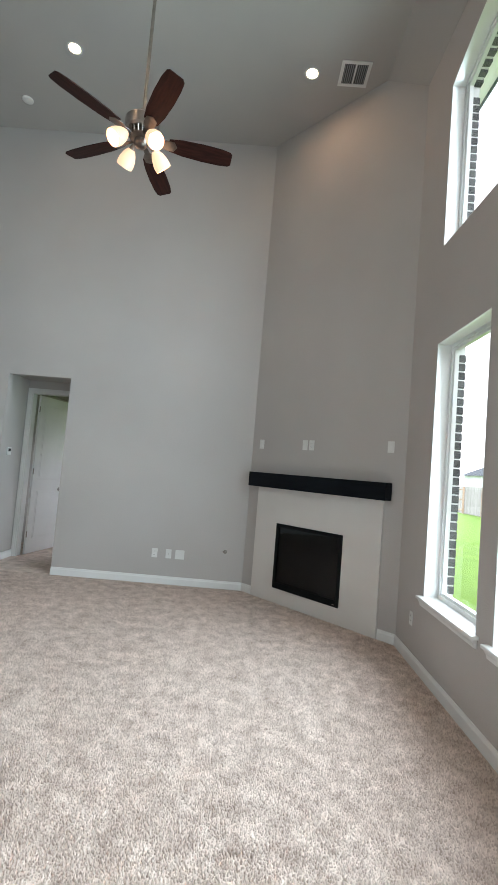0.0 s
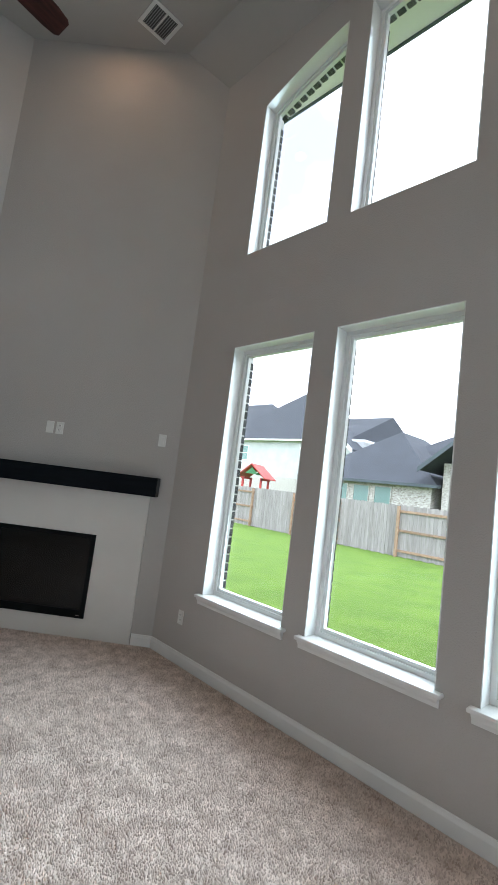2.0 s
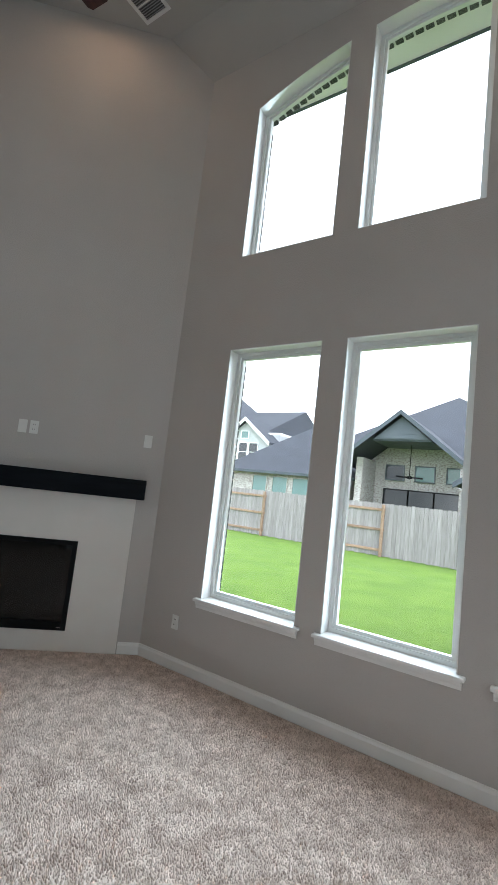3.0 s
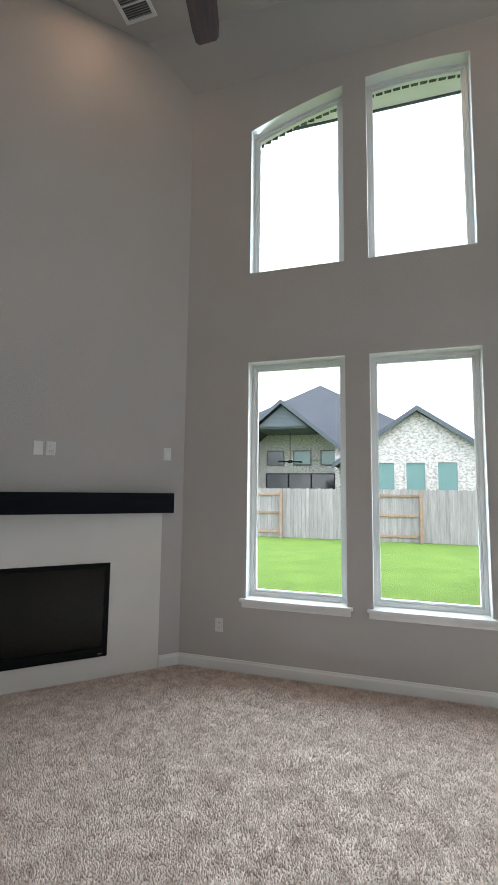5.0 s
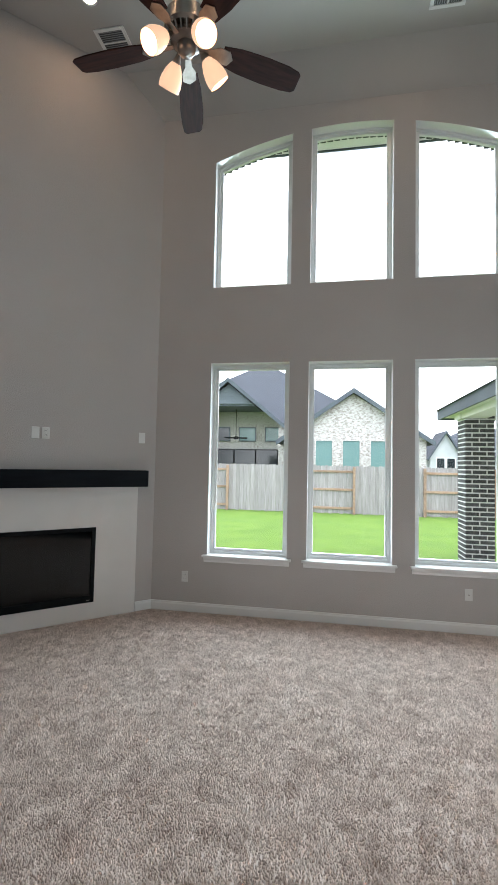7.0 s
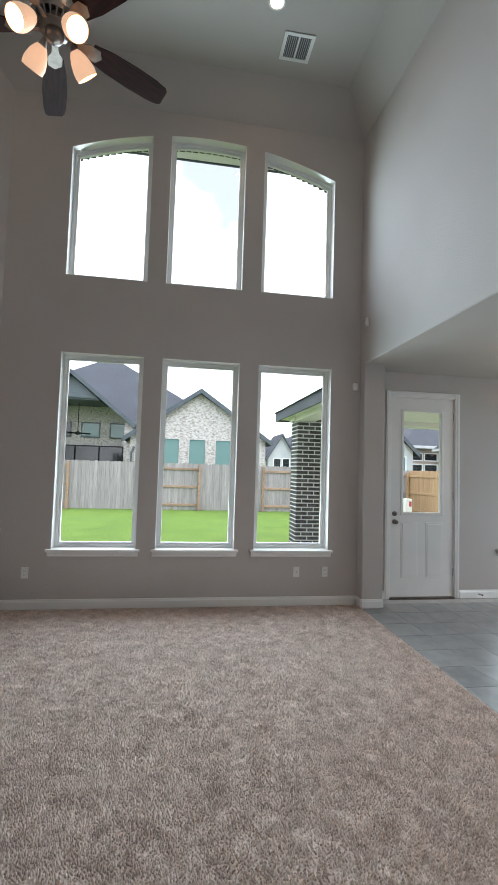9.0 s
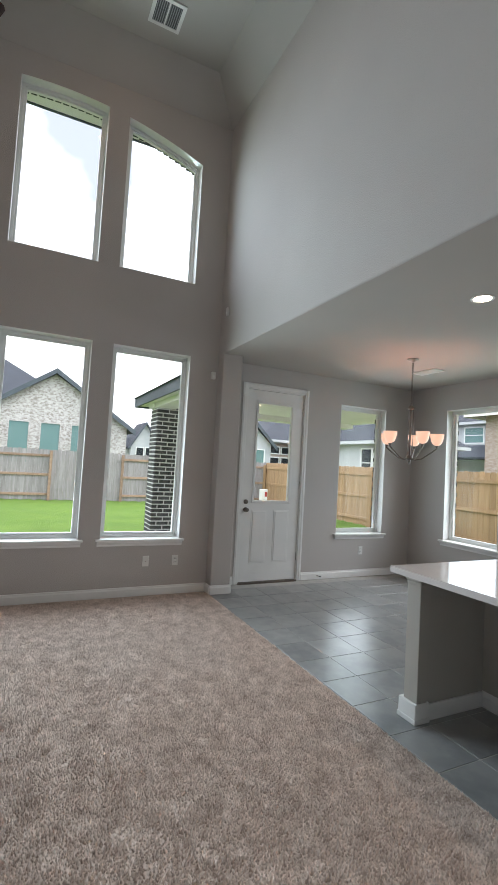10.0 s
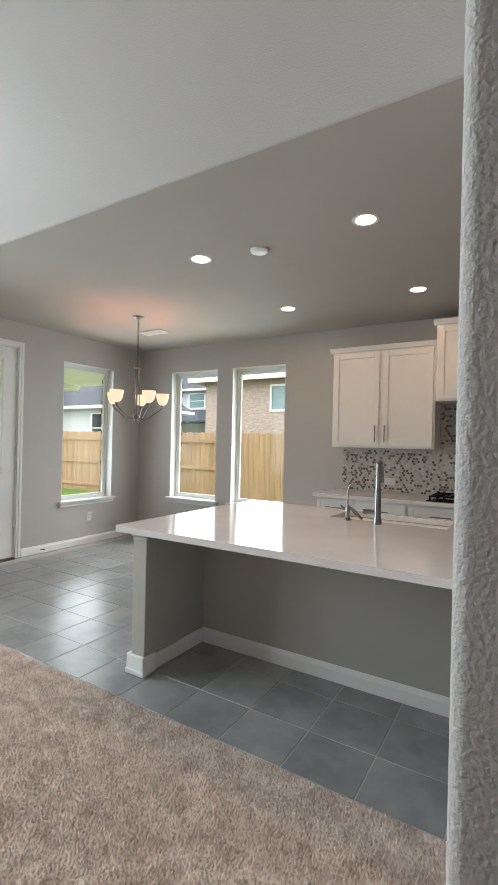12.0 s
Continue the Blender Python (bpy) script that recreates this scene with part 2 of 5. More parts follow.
def lathe(bm, profile, seg=24, centre=(0, 0, 0), m=None):
    """Turns a profile of (radius, height) about the upright axis."""
    rings = []
    for r, h in profile:
        ring = []
        for i in range(seg):
            a = 2 * math.pi * i / seg
            p = Vector((r * math.cos(a), r * math.sin(a), h))
            if m is not None:
                p = m @ p
            ring.append(bm.verts.new(p + Vector(centre)))
        rings.append(ring)
    for a, b in zip(rings, rings[1:]):
        for i in range(seg):
            bm.faces.new((a[i], a[(i + 1) % seg], b[(i + 1) % seg], b[i]))
    if profile[0][0] > 1e-5:
        bm.faces.new(rings[0][::-1])
    if profile[-1][0] > 1e-5:
        bm.faces.new(rings[-1])
    return bm


def tube(bm, points, radius, seg=10):
    """A round bar along points; radius may be a number or one a point."""
    pts = [Vector(p) for p in points]
    rad = radius if isinstance(radius, (list, tuple)) else [radius] * len(pts)
    rings = []
    side = None
    for i, p in enumerate(pts):
        d = (pts[min(i + 1, len(pts) - 1)] - pts[max(i - 1, 0)]).normalized()
        if side is None:
            side = d.orthogonal().normalized()
        side = (side - d * side.dot(d)).normalized()
        up = d.cross(side)
        rings.append([bm.verts.new(p + (side * math.cos(t) + up * math.sin(t)) * rad[i]) for t in (2 * math.pi * k / seg for k in range(seg))])
    for a, b in zip(rings, rings[1:]):
        for k in range(seg):
            bm.faces.new((a[k], a[(k + 1) % seg], b[(k + 1) % seg], b[k]))
    bm.faces.new(rings[0][::-1])
    bm.faces.new(rings[-1])
    return bm


def arc(c, r, a0, a1, n, plane="xz"):
    out = []
    for i in range(n + 1):
        a = radians(a0 + (a1 - a0) * i / n)
        u, v = r * math.cos(a), r * math.sin(a)
        out.append((c[0] + u, c[1], c[2] + v) if plane == "xz" else (c[0], c[1] + u, c[2] + v) if plane == "yz" else (c[0] + u, c[1] + v, c[2]))
    return out


def prism(bm, outline, x0, x1, axis="x"):
    """A flat outline of (a, b) pushed from x0 to x1 along an axis."""
    def at(a, b, t):
        return (t, a, b) if axis == "x" else (a, t, b) if axis == "y" else (a, b, t)
    lo = [bm.verts.new(at(a, b, x0)) for a, b in outline]
    hi = [bm.verts.new(at(a, b, x1)) for a, b in outline]
    k = len(lo)
    bm.faces.new(lo)
    bm.faces.new(hi[::-1])
    for i in range(k):
        bm.faces.new((lo[i], hi[i], hi[(i + 1) % k], lo[(i + 1) % k]))
    return bm


def part(name, bm, material, parent=None, label="", smooth=False, bevel=0.0):
    bmesh.ops.recalc_face_normals(bm, faces=bm.faces)
    me = bpy.data.meshes.new(name)
    bm.to_mesh(me)
    bm.free()
    me.materials.append(material)
    if smooth:
        for p in me.polygons:
            p.use_smooth = True
        me.set_sharp_from_angle(angle=radians(35))
    ob = new(name, me)
    if parent is not None:
        ob.parent = parent
    if label:
        ob["label"] = label
    if bevel:
        md = ob.modifiers.new("edge", "BEVEL")
        md.width, md.segments, md.limit_method = bevel, 2, "ANGLE"
    return ob


def block(name, dims, material, parent=None, bevel=0.0, label="", segments=2):
    return part(name, box(bmesh.new(), *dims, bevel, segments), material, parent, label)


def thing(name, label, category, m=None, group="", kind=""):
    ob = new(name)
    ob.empty_display_size = 0.1
    if m is not None:
        ob.matrix_basis = m
    return tagged(ob, label, category, group, kind)


def same_mesh(name, me, parent, m):
    ob = new(name, me)
    ob.parent = parent
    ob.matrix_basis = m
    return ob


def setting(ob, label, category):
    return tagged(ob, label, category, "", "structure")


# ---- plan ----
ZH, ZS, ZL = 5.94, 5.60, 2.80          # flat of the high ceiling, foot of its slopes, low ceiling
YN, YS, XW = 3.60, -1.93, -7.6         # living room: north wall, header line, west wall
XD, YK = 0.19, -5.27                   # dining: door wall, south wall
GROUND = -0.16
COLS = ((0.598, 1.475), (-0.478, 0.396), (-1.575, -0.696))
SILL, HEAD, USILL = 0.62, 2.737, 3.59
ARCH0, ARCHK, ARCHY = 5.352, 0.132, -0.048
YNE = 2.10                             # where the corner wall meets the window wall
T_IN, T_OUT0, T_OUT1 = 0.12, 0.168, 0.24


def arch(y):
    return ARCH0 - ARCHK * (y - ARCHY) ** 2


# ---- floors ----
fl = bmesh.new()
box(fl, XW, 0.12, YS + 0.001, YN + 0.01, -0.12, -0.006)
box(fl, -5.3, -2.9, YN + 0.01, 7.0, -0.12, 0.0)
carpet = setting(part("floor_carpet", fl, CARPET), "beige cut-pile wall-to-wall carpet with brushed patches", "carpet")
setting(block("floor_slab", (XW, XD + 0.05, YK - 0.05, YS - 0.001, -0.14, -0.0085), GROUT), "pale grout bed under the grey floor tiles", "floor")

# ---- east wall with two rows of windows ----
def window_wall(bm, x0, x1, y_lo, y_hi, top, grow=0.0):
    """A wall pierced by the six openings; grow narrows them."""
    edges = [y_hi]
    for a, b in COLS:
        edges += [b - grow, a + grow]
    edges.append(y_lo)
    for i in range(0, len(edges), 2):
        box(bm, x0, x1, edges[i + 1], edges[i], -0.1, top)
    for a, b in COLS:
        a, b = a + grow, b - grow
        box(bm, x0, x1, a, b, -0.1, SILL - 0.02 if not grow else SILL + 0.01)
        box(bm, x0, x1, a, b, HEAD - grow, USILL + grow * 0.4)
        n = 14
        for k in range(n):
            p, q = a + (b - a) * k / n, a + (b - a) * (k + 1) / n
            prism(bm, [(p, arch(p) - grow), (q, arch(q) - grow), (q, top), (p, top)], x0, x1)
    return bm


setting(part("wall_east", window_wall(bmesh.new(), 0.0, T_IN, YS + 0.0, 2.3, 6.0), PAINT), "greige orange-peel drywall with six tall windows in two rows", "wall")
veneer = setting(part("facade_east", window_wall(bmesh.new(), T_OUT0, T_OUT1 - 0.008, YS, 3.6, 6.3, 0.012), MORTAR), "grey brick outer wall with pale mortar", "wall")

# bricks in the outer jambs and heads
def brick_mesh(sx, sy, sz):
    bm = box(bmesh.new(), -sx / 2, sx / 2, -sy / 2, sy / 2, -sz / 2, sz / 2, 0.004, 1)
    me = bpy.data.meshes.new("brick")
    bm.to_mesh(me)
    bm.free()
    me.materials.append(GREYBRICK)
    return me


J_SHORT, J_LONG, ROWLOCK = brick_mesh(0.058, 0.05, 0.063), brick_mesh(0.070, 0.05, 0.063), brick_mesh(0.070, 0.062, 0.09)
for a, b in COLS:
    for z0, z1 in ((SILL + 0.04, HEAD - 0.02), (USILL + 0.03, None)):
        for y, side in ((a, 1), (b, -1)):
            top = z1 if z1 else arch(y) - 0.03
            for k in range(int((top - z0) / 0.074)):
                long = k % 2
                same_mesh("brick", J_LONG if long else J_SHORT, veneer, pose(T_OUT0 + (0.037 if long else 0.043), y + side * (0.004 - 0.012), z0 + 0.037 + 0.074 * k))
        if z1 is None:
            n = int((b - a) / 0.073)
            for k in range(n):
                y = a + (b - a) * (k + 0.5) / n
                same_mesh("brick", ROWLOCK, veneer, pose(T_OUT0 + 0.037, y, arch(y) + 0.024))
        else:
            n = int((b - a) / 0.073)
            for k in range(n):
                same_mesh("brick", ROWLOCK, veneer, pose(T_OUT0 + 0.037, a + (b - a) * (k + 0.5) / n, z1 + 0.062))


def flat_window(name, m, w, h, label, arch_fn=None):
    """A fixed vinyl window in local metres: x outward, y along, z up from the sill; arch_fn gives the head."""
    th = thing(name, label, "window", m, "", "structure")
    f = 0.06
    top = arch_fn if arch_fn else (lambda y: h)
    fr = bmesh.new()
    for d0, d1, e0, e1 in ((0.112, 0.165, 0.0, f * 0.6), (0.126, 0.160, f * 0.5, f)):
        prism(fr, [(e0, e1), (e1, e1), (e1, top(e1) - e1), (e0, top(e0) - e1)], d0, d1)
        prism(fr, [(w - e1, e1), (w - e0, e1), (w - e0, top(w - e0) - e1), (w - e1, top(w - e1) - e1)], d0, d1)
        box(fr, d0, d1, e0, w - e0, e0, e1)
        n = 14 if arch_fn else 1
        for k in range(n):
            p, q = e0 + (w - 2 * e0) * k / n, e0 + (w - 2 * e0) * (k + 1) / n
            prism(fr, [(p, top(p) - e1), (q, top(q) - e1), (q, top(q) - e0), (p, top(p) - e0)], d0, d1)
    part("window_frame", fr, VINYL, th, "white vinyl frame")
    for y0, y1 in ((0.0005, 0.006), (w - 0.006, w - 0.0005)):
        part("jamb", prism(bmesh.new(), [(y0, 0.004), (y1, 0.004), (y1, top(y1) - 0.0065), (y0, top(y0) - 0.0065)], 0.001, 0.1125), TRIM, th, "white painted return")
    hd = bmesh.new()
    n = 14 if arch_fn else 1
    for k in range(n):
        p, q = 0.0005 + (w - 0.001) * k / n, 0.0005 + (w - 0.001) * (k + 1) / n
        prism(hd, [(p, top(p) - 0.006), (q, top(q) - 0.006), (q, top(q) - 0.0005), (p, top(p) - 0.0005)], 0.001, 0.1125)
    part("head_jamb", hd, TRIM, th, "white painted head return")
    if arch_fn:
        part("sill_return", box(bmesh.new(), 0.001, 0.1125, 0.006, w - 0.006, 0.0005, 0.006), TRIM, th, "white painted sill return")
    g = bmesh.new()
    n = 14 if arch_fn else 1
    for k in range(n):
        p, q = 0.04 + (w - 0.08) * k / n, 0.04 + (w - 0.08) * (k + 1) / n
        vs = [g.verts.new((0.152, y, z)) for y, z in ((p, 0.04), (q, 0.04), (q, top(q) - 0.04), (p, top(p) - 0.04))]
        g.faces.new(vs)
    bmesh.ops.remove_doubles(g, verts=g.verts, dist=1e-4)
    pane = part("pane", g, GLASS, th, "clear glass pane")
    pane.visible_shadow = False
    return th


def sill(th, w, over=0.045):
    st = bmesh.new()
    box(st, -0.05, 0.1125, -over, w + over, -0.02, 0.004, 0.006)
    part("window_sill", st, TRIM, th, "white painted stool")
    ap = bmesh.new()
    prism(ap, [(-0.003, -0.075), (-0.018, -0.072), (-0.022, -0.05), (-0.034, -0.034), (-0.038, -0.0205), (-0.003, -0.0205)], -over * 0.6, w + over * 0.6, "y")
    part("apron", ap, TRIM, th, "white moulded apron")


n_win = 0
for a, b in COLS:
    n_win += 1
    wd = flat_window("window_%d" % n_win, pose(0, a, SILL), b - a, HEAD - SILL, "tall fixed white vinyl window over the lawn")
    sill(wd, b - a)
for a, b in COLS:
    n_win += 1
    flat_window("window_%d" % n_win, pose(0, a, USILL), b - a, 0, "upper white vinyl window with an arched head", (lambda y, a=a: arch(a + y) - USILL))

# ---- other walls ----
DIAG = pose(0, YNE, 0, 0, 0, 135)      # local x runs along the corner wall, local -y... into the room is +y
DLEN = (YN - YNE) * math.sqrt(2)
dw = part("wall_fireplace", box(bmesh.new(), -0.1, DLEN + 0.1, -0.14, 0.0, -0.1, 6.0), PAINT)
dw.matrix_basis = DIAG
setting(dw, "greige corner wall above the fireplace", "wall")

DX0, DX1, DH = -4.79, -3.965, 2.555
nw = bmesh.new()
box(nw, DX1, -1.45, YN, YN + 0.12, -0.1, 6.0)
box(nw, XW, DX0, YN, YN + 0.12, -0.1, 6.0)
box(nw, DX0, DX1, YN, YN + 0.12, DH, 6.0)
setting(part("wall_north", nw, PAINT), "greige drywall with an open hall passage", "wall")
setting(block("wall_west", (XW - 0.12, XW, YK - 0.2, YN + 0.12, -0.1, 6.0), PAINT), "plain greige drywall", "wall")
hw = bmesh.new()
box(hw, XW, XD + 0.3, YS - 0.12, YS, ZL - 0.005, 6.0, 0.012, 3)
setting(part("wall_header", hw, PAINT), "greige upper wall over the kitchen opening", "wall")
pl = bmesh.new()
box(pl, -0.15, XD + 0.05, YS - 0.25, YS + 0.0, -0.1, ZL + 0.03, 0.015, 6)
setting(part("wall_pilaster", pl, PAINT), "greige wall stub with bullnose corners", "wall")
EDX, EDY = -4.946, -0.49
wg = box(bmesh.new(), EDX - 0.13, EDX, YS - 0.3, EDY, -0.1, 6.0, 0.014, 8)
setting(part("wall_wing", wg, PAINT_NEAR), "greige orange-peel wall end with a bullnose edge", "wall")

# dining walls
DY0, DY1, DTOP = -3.29, -2.425, 2.50   # rough opening of the patio door
K1 = (-4.745, -3.91)
KZ0, KZ1 = 0.61, 2.442
ew = bmesh.new()
box(ew, XD, XD + T_IN, DY1, YS - 0.05, -0.1, 3.1)
box(ew, XD, XD + T_IN, DY0, DY1, DTOP, 3.1)
box(ew, XD, XD + T_IN, K1[1], DY0, -0.1, 3.1)
box(ew, XD, XD + T_IN, K1[0], K1[1], -0.1, KZ0 - 0.02)
box(ew, XD, XD + T_IN, K1[0], K1[1], KZ1, 3.1)
box(ew, XD, XD + T_IN, YK - 0.15, K1[0], -0.1, 3.1)
setting(part("wall_dining", ew, PAINT), "greige dining wall with a patio door and window", "wall")
K2, K3 = (-1.29, -0.461), (-2.345, -1.54)
sw = bmesh.new()
for x0, x1 in ((K2[1], XD), (K3[1], K2[0]), (XW, K3[0])):
    box(sw, x0, x1, YK - T_IN, YK, -0.1, 3.1)
for x0, x1 in (K2, K3):
    box(sw, x0, x1, YK - T_IN, YK, -0.1, KZ0 - 0.02)
    box(sw, x0, x1, YK - T_IN, YK, KZ1, 3.1)
setting(part("wall_south", sw, PAINT), "greige kitchen wall with two windows", "wall")
vd = bmesh.new()
X0, X1 = XD + 0.15, XD + 0.235
box(vd, X0, X1, DY1, -1.9, -0.2, 3.1)
box(vd, X0, X1, K1[1], DY0, -0.2, 3.1)
box(vd, X0, X1, YK - 0.3, K1[0], -0.2, 3.1)
box(vd, X0, X1, DY0, DY1, DTOP, 3.1)
box(vd, X0, X1, K1[0], K1[1], KZ1, 3.1)
box(vd, X0, X1, K1[0], K1[1], -0.2, KZ0)
Y0, Y1 = YK - 0.235, YK - 0.15
for x0, x1 in ((K2[1], X0), (K3[1], K2[0]), (XW, K3[0])):
    box(vd, x0, x1, Y0, Y1, -0.2, 3.1)
for x0, x1 in (K2, K3):
    box(vd, x0, x1, Y0, Y1, -0.2, KZ0)
    box(vd, x0, x1, Y0, Y1, KZ1, 3.1)
veneer2 = setting(part("facade_dining", vd, MORTAR), "grey brick outer wall with pale mortar", "wall")
for k in range(int((KZ1 - KZ0 - 0.03) / 0.074)):
    z = KZ0 + 0.045 + 0.074 * k
    d = 0.02 * (k % 2)
    same_mesh("brick", J_LONG, veneer2, pose(X0 + 0.05 - d, K1[0] - 0.006, z))
    for x in (K2[1] + 0.006, K3[1] + 0.006):
        same_mesh("brick", J_LONG, veneer2, pose(x, Y1 - 0.05 + d, z, 0, 0, 90))
wd = flat_window("window_7", pose(XD, K1[0], KZ0), K1[1] - K1[0], KZ1 - KZ0, "white vinyl dining window towards the patio")
sill(wd, K1[1] - K1[0])
for n, (x0, x1) in ((8, K2), (9, K3)):
    wd = flat_window("window_%d" % n, pose(x0, YK, KZ0, 0, 0, -90), x1 - x0, KZ1 - KZ0, "white vinyl window towards the side fence")
    sill(wd, x1 - x0)

# ---- ceilings ----
S = ZH - ZS
hc = bmesh.new()
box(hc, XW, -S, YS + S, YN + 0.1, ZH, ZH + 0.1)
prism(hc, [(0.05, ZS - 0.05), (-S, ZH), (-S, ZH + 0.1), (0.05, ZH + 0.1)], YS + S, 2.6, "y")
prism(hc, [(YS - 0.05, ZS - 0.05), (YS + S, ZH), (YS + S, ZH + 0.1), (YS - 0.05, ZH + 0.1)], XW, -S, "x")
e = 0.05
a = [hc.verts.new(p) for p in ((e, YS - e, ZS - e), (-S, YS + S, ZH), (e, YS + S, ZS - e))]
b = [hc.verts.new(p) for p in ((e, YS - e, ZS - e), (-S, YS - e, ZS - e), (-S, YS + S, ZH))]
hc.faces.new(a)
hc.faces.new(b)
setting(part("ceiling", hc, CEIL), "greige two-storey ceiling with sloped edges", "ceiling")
setting(block("ceiling_low", (XW, XD + 0.02, YK - 0.02, YS - 0.121, ZL, ZL + 0.1), CEIL_LOW), "smooth pale kitchen and dining ceiling", "ceiling")
setting(block("soffit_low", (EDX, XD + 0.02, YS - 0.125, YS - 0.008, ZL - 0.0055, ZL + 0.02), CEIL_LOW), "pale soffit under the header", "ceiling")


# ---- baseboards ----
def baseboard(p, q, h=0.10, t=0.015):
    """Along the wall from p to q, with the room on the left of the way."""
    d = Vector((q[0] - p[0], q[1] - p[1], 0))
    ln = d.length
    bm = prism(bmesh.new(), [(0.001, 0.0), (t, 0.0), (t, h * 0.72), (t * 0.6, h * 0.86), (t * 0.5, h * 0.97), (0.001, h)], 0, ln, "x")
    ob = part("baseboard", bm, TRIM)
    ob.matrix_basis = pose(p[0], p[1], 0, 0, 0, math.degrees(math.atan2(d.y, d.x)))
    return setting(ob, "white moulded baseboard", "baseboard")


def on_diag(s, d=0.0):
    return (-s * 0.70711 - d * 0.70711, YNE + s * 0.70711 - d * 0.70711)


baseboard((0, YS + 0.0), (0, YNE))
baseboard((0, YNE), on_diag(0.19))
baseboard(on_diag(1.95), on_diag(DLEN))
baseboard(on_diag(DLEN), (DX1, YN))
baseboard((DX0, YN), (XW, YN))
baseboard((-0.15, YS), (0, YS))
baseboard((-0.15, YS - 0.25), (-0.15, YS))
baseboard((XD, YS - 0.25), (-0.15, YS - 0.25))
baseboard((XD, DY1 + 0.07), (XD, YS - 0.25))
baseboard((XD, YK), (XD, DY0 - 0.07))
baseboard((-2.85, YK), (XD, YK))
baseboard((XW, YN), (XW, YK))
baseboard((EDX, YS - 0.3), (EDX, EDY))
baseboard((EDX, EDY), (EDX - 0.13, EDY))
# ---- hall behind the north wall ----
HY = 4.45
hb = bmesh.new()
box(hb, -5.05, -4.93, YN + 0.12, HY, -0.1, 2.75)
box(hb, -2.9, -2.78, YN + 0.12, HY, -0.1, 2.75)
setting(part("wall_hall_side", hb, PAINT), "greige hall wall", "wall")
HD0, HD1, HDH = -4.865, -4.08, 2.44
hb = bmesh.new()
box(hb, -5.3, HD0, HY, HY + 0.12, -0.1, 2.75)
box(hb, HD1, -2.78, HY, HY + 0.12, -0.1, 2.75)
box(hb, HD0, HD1, HY, HY + 0.12, HDH, 2.75)
setting(part("wall_hall_end", hb, PAINT), "greige hall wall around a bedroom door", "wall")
hb = bmesh.new()
box(hb, -5.42, -5.3, HY, 7.1, -0.1, 2.75)
# East side has an unseen opening, added so daylight reaches the ajar door.
box(hb, -2.9, -2.78, HY + 0.12, 5.1, -0.1, 2.75)
box(hb, -2.9, -2.78, 6.6, 7.1, -0.1, 2.75)
box(hb, -2.9, -2.78, 5.1, 6.6, -0.1, 1.1)
box(hb, -2.9, -2.78, 5.1, 6.6, 2.45, 2.75)
box(hb, -5.42, -2.78, 7.0, 7.12, -0.1, 2.75)
setting(part("wall_bedroom", hb, PAINT), "greige room behind the hall with an added unseen opening", "wall")
setting(block("ceiling_hall", (-5.42, -2.78, YN + 0.12, 7.12, 2.62, 2.75), CEIL), "plain hall ceiling", "ceiling")
baseboard((-4.93, HY), (-4.93, YN + 0.12))


def casing(name, m, w, h, cw=0.065, label="white moulded door casing"):
    """Door casing in local metres: x along the wall, y out of it, z up."""
    bm = bmesh.new()
    for x0, x1, z0, z1 in ((-cw, 0, 0, h + cw), (w, w + cw, 0, h + cw), (0, w, h, h + cw)):
        box(bm, x0, x1, 0.001, 0.016, z0, z1, 0.004)
        dx = cw * 0.22
        if x1 - x0 < 0.2:
            box(bm, x0 + (dx if x0 < 0 else dx * 2), x1 - (dx * 2 if x0 < 0 else dx), 0.01, 0.021, z0, z1 - dx, 0.004)
        else:
            box(bm, x0 - dx, x1 + dx, 0.01, 0.021, z0 + dx * 2, z1 - dx, 0.004)
    for x0, x1 in ((-0.001, 0.012), (w - 0.012, w + 0.001)):
        box(bm, x0, x1, -0.125, 0.001, 0, h, 0.002)
    box(bm, 0, w, -0.125, 0.001, h - 0.012, h + 0.001, 0.002)
    ob = part(name, bm, TRIM)
    ob.matrix_basis = m
    return setting(ob, label, "door frame")


def raised_panel(bm, x0, x1, z0, z1, y, out):
    """A moulded panel on a door face at y, standing towards out (+1 or -1)."""
    for inset, d in ((0.0, 0.004), (0.02, 0.009)):
        ys = sorted((y, y + out * d))
        box(bm, x0 + inset, x1 - inset, ys[0] - (0.002 if out > 0 else 0), ys[1] + (0.002 if out < 0 else 0), z0 + inset, z1 - inset, 0.0035)


casing("trim_hall_door", pose(HD1, HY, 0, 0, 0, 180), HD1 - HD0, HDH)
hd = thing("door_2", "white two-panel bedroom door standing ajar in the hall", "door", pose(HD0 + 0.055, HY + 0.135, 0.012, 0, 0, 79), "", "structure")
bm = box(bmesh.new(), 0, 0.74, -0.0175, 0.0175, 0, 2.41, 0.003)
part("leaf", bm, TRIM, hd)
bm = bmesh.new()
raised_panel(bm, 0.12, 0.62, 0.22, 0.95, -0.0175, -1)
raised_panel(bm, 0.12, 0.62, 1.12, 2.28, -0.0175, -1)
part("door_panel", bm, TRIM, hd)
bm = lathe(bmesh.new(), [(0.0, 0.0), (0.03, 0.0), (0.03, 0.008), (0.011, 0.012), (0.011, 0.03), (0.026, 0.042), (0.026, 0.058), (0.0, 0.066)], 16, (0.68, -0.0175, 0.96), Matrix.Rotation(radians(90), 4, "X"))
part("door_knob", bm, NICKEL, hd, "round satin nickel knob", True)
for z in (0.25, 1.2, 2.15):
    part("hinge", tube(bmesh.new(), [(-0.008, -0.022, z), (-0.008, -0.022, z + 0.09)], 0.007, 8), NICKEL, hd, "", True)
th = thing("thermostat", "small white wall thermostat with a dark display", "thermostat", pose(-4.93, 4.05, 1.48, 0, 0, 90))
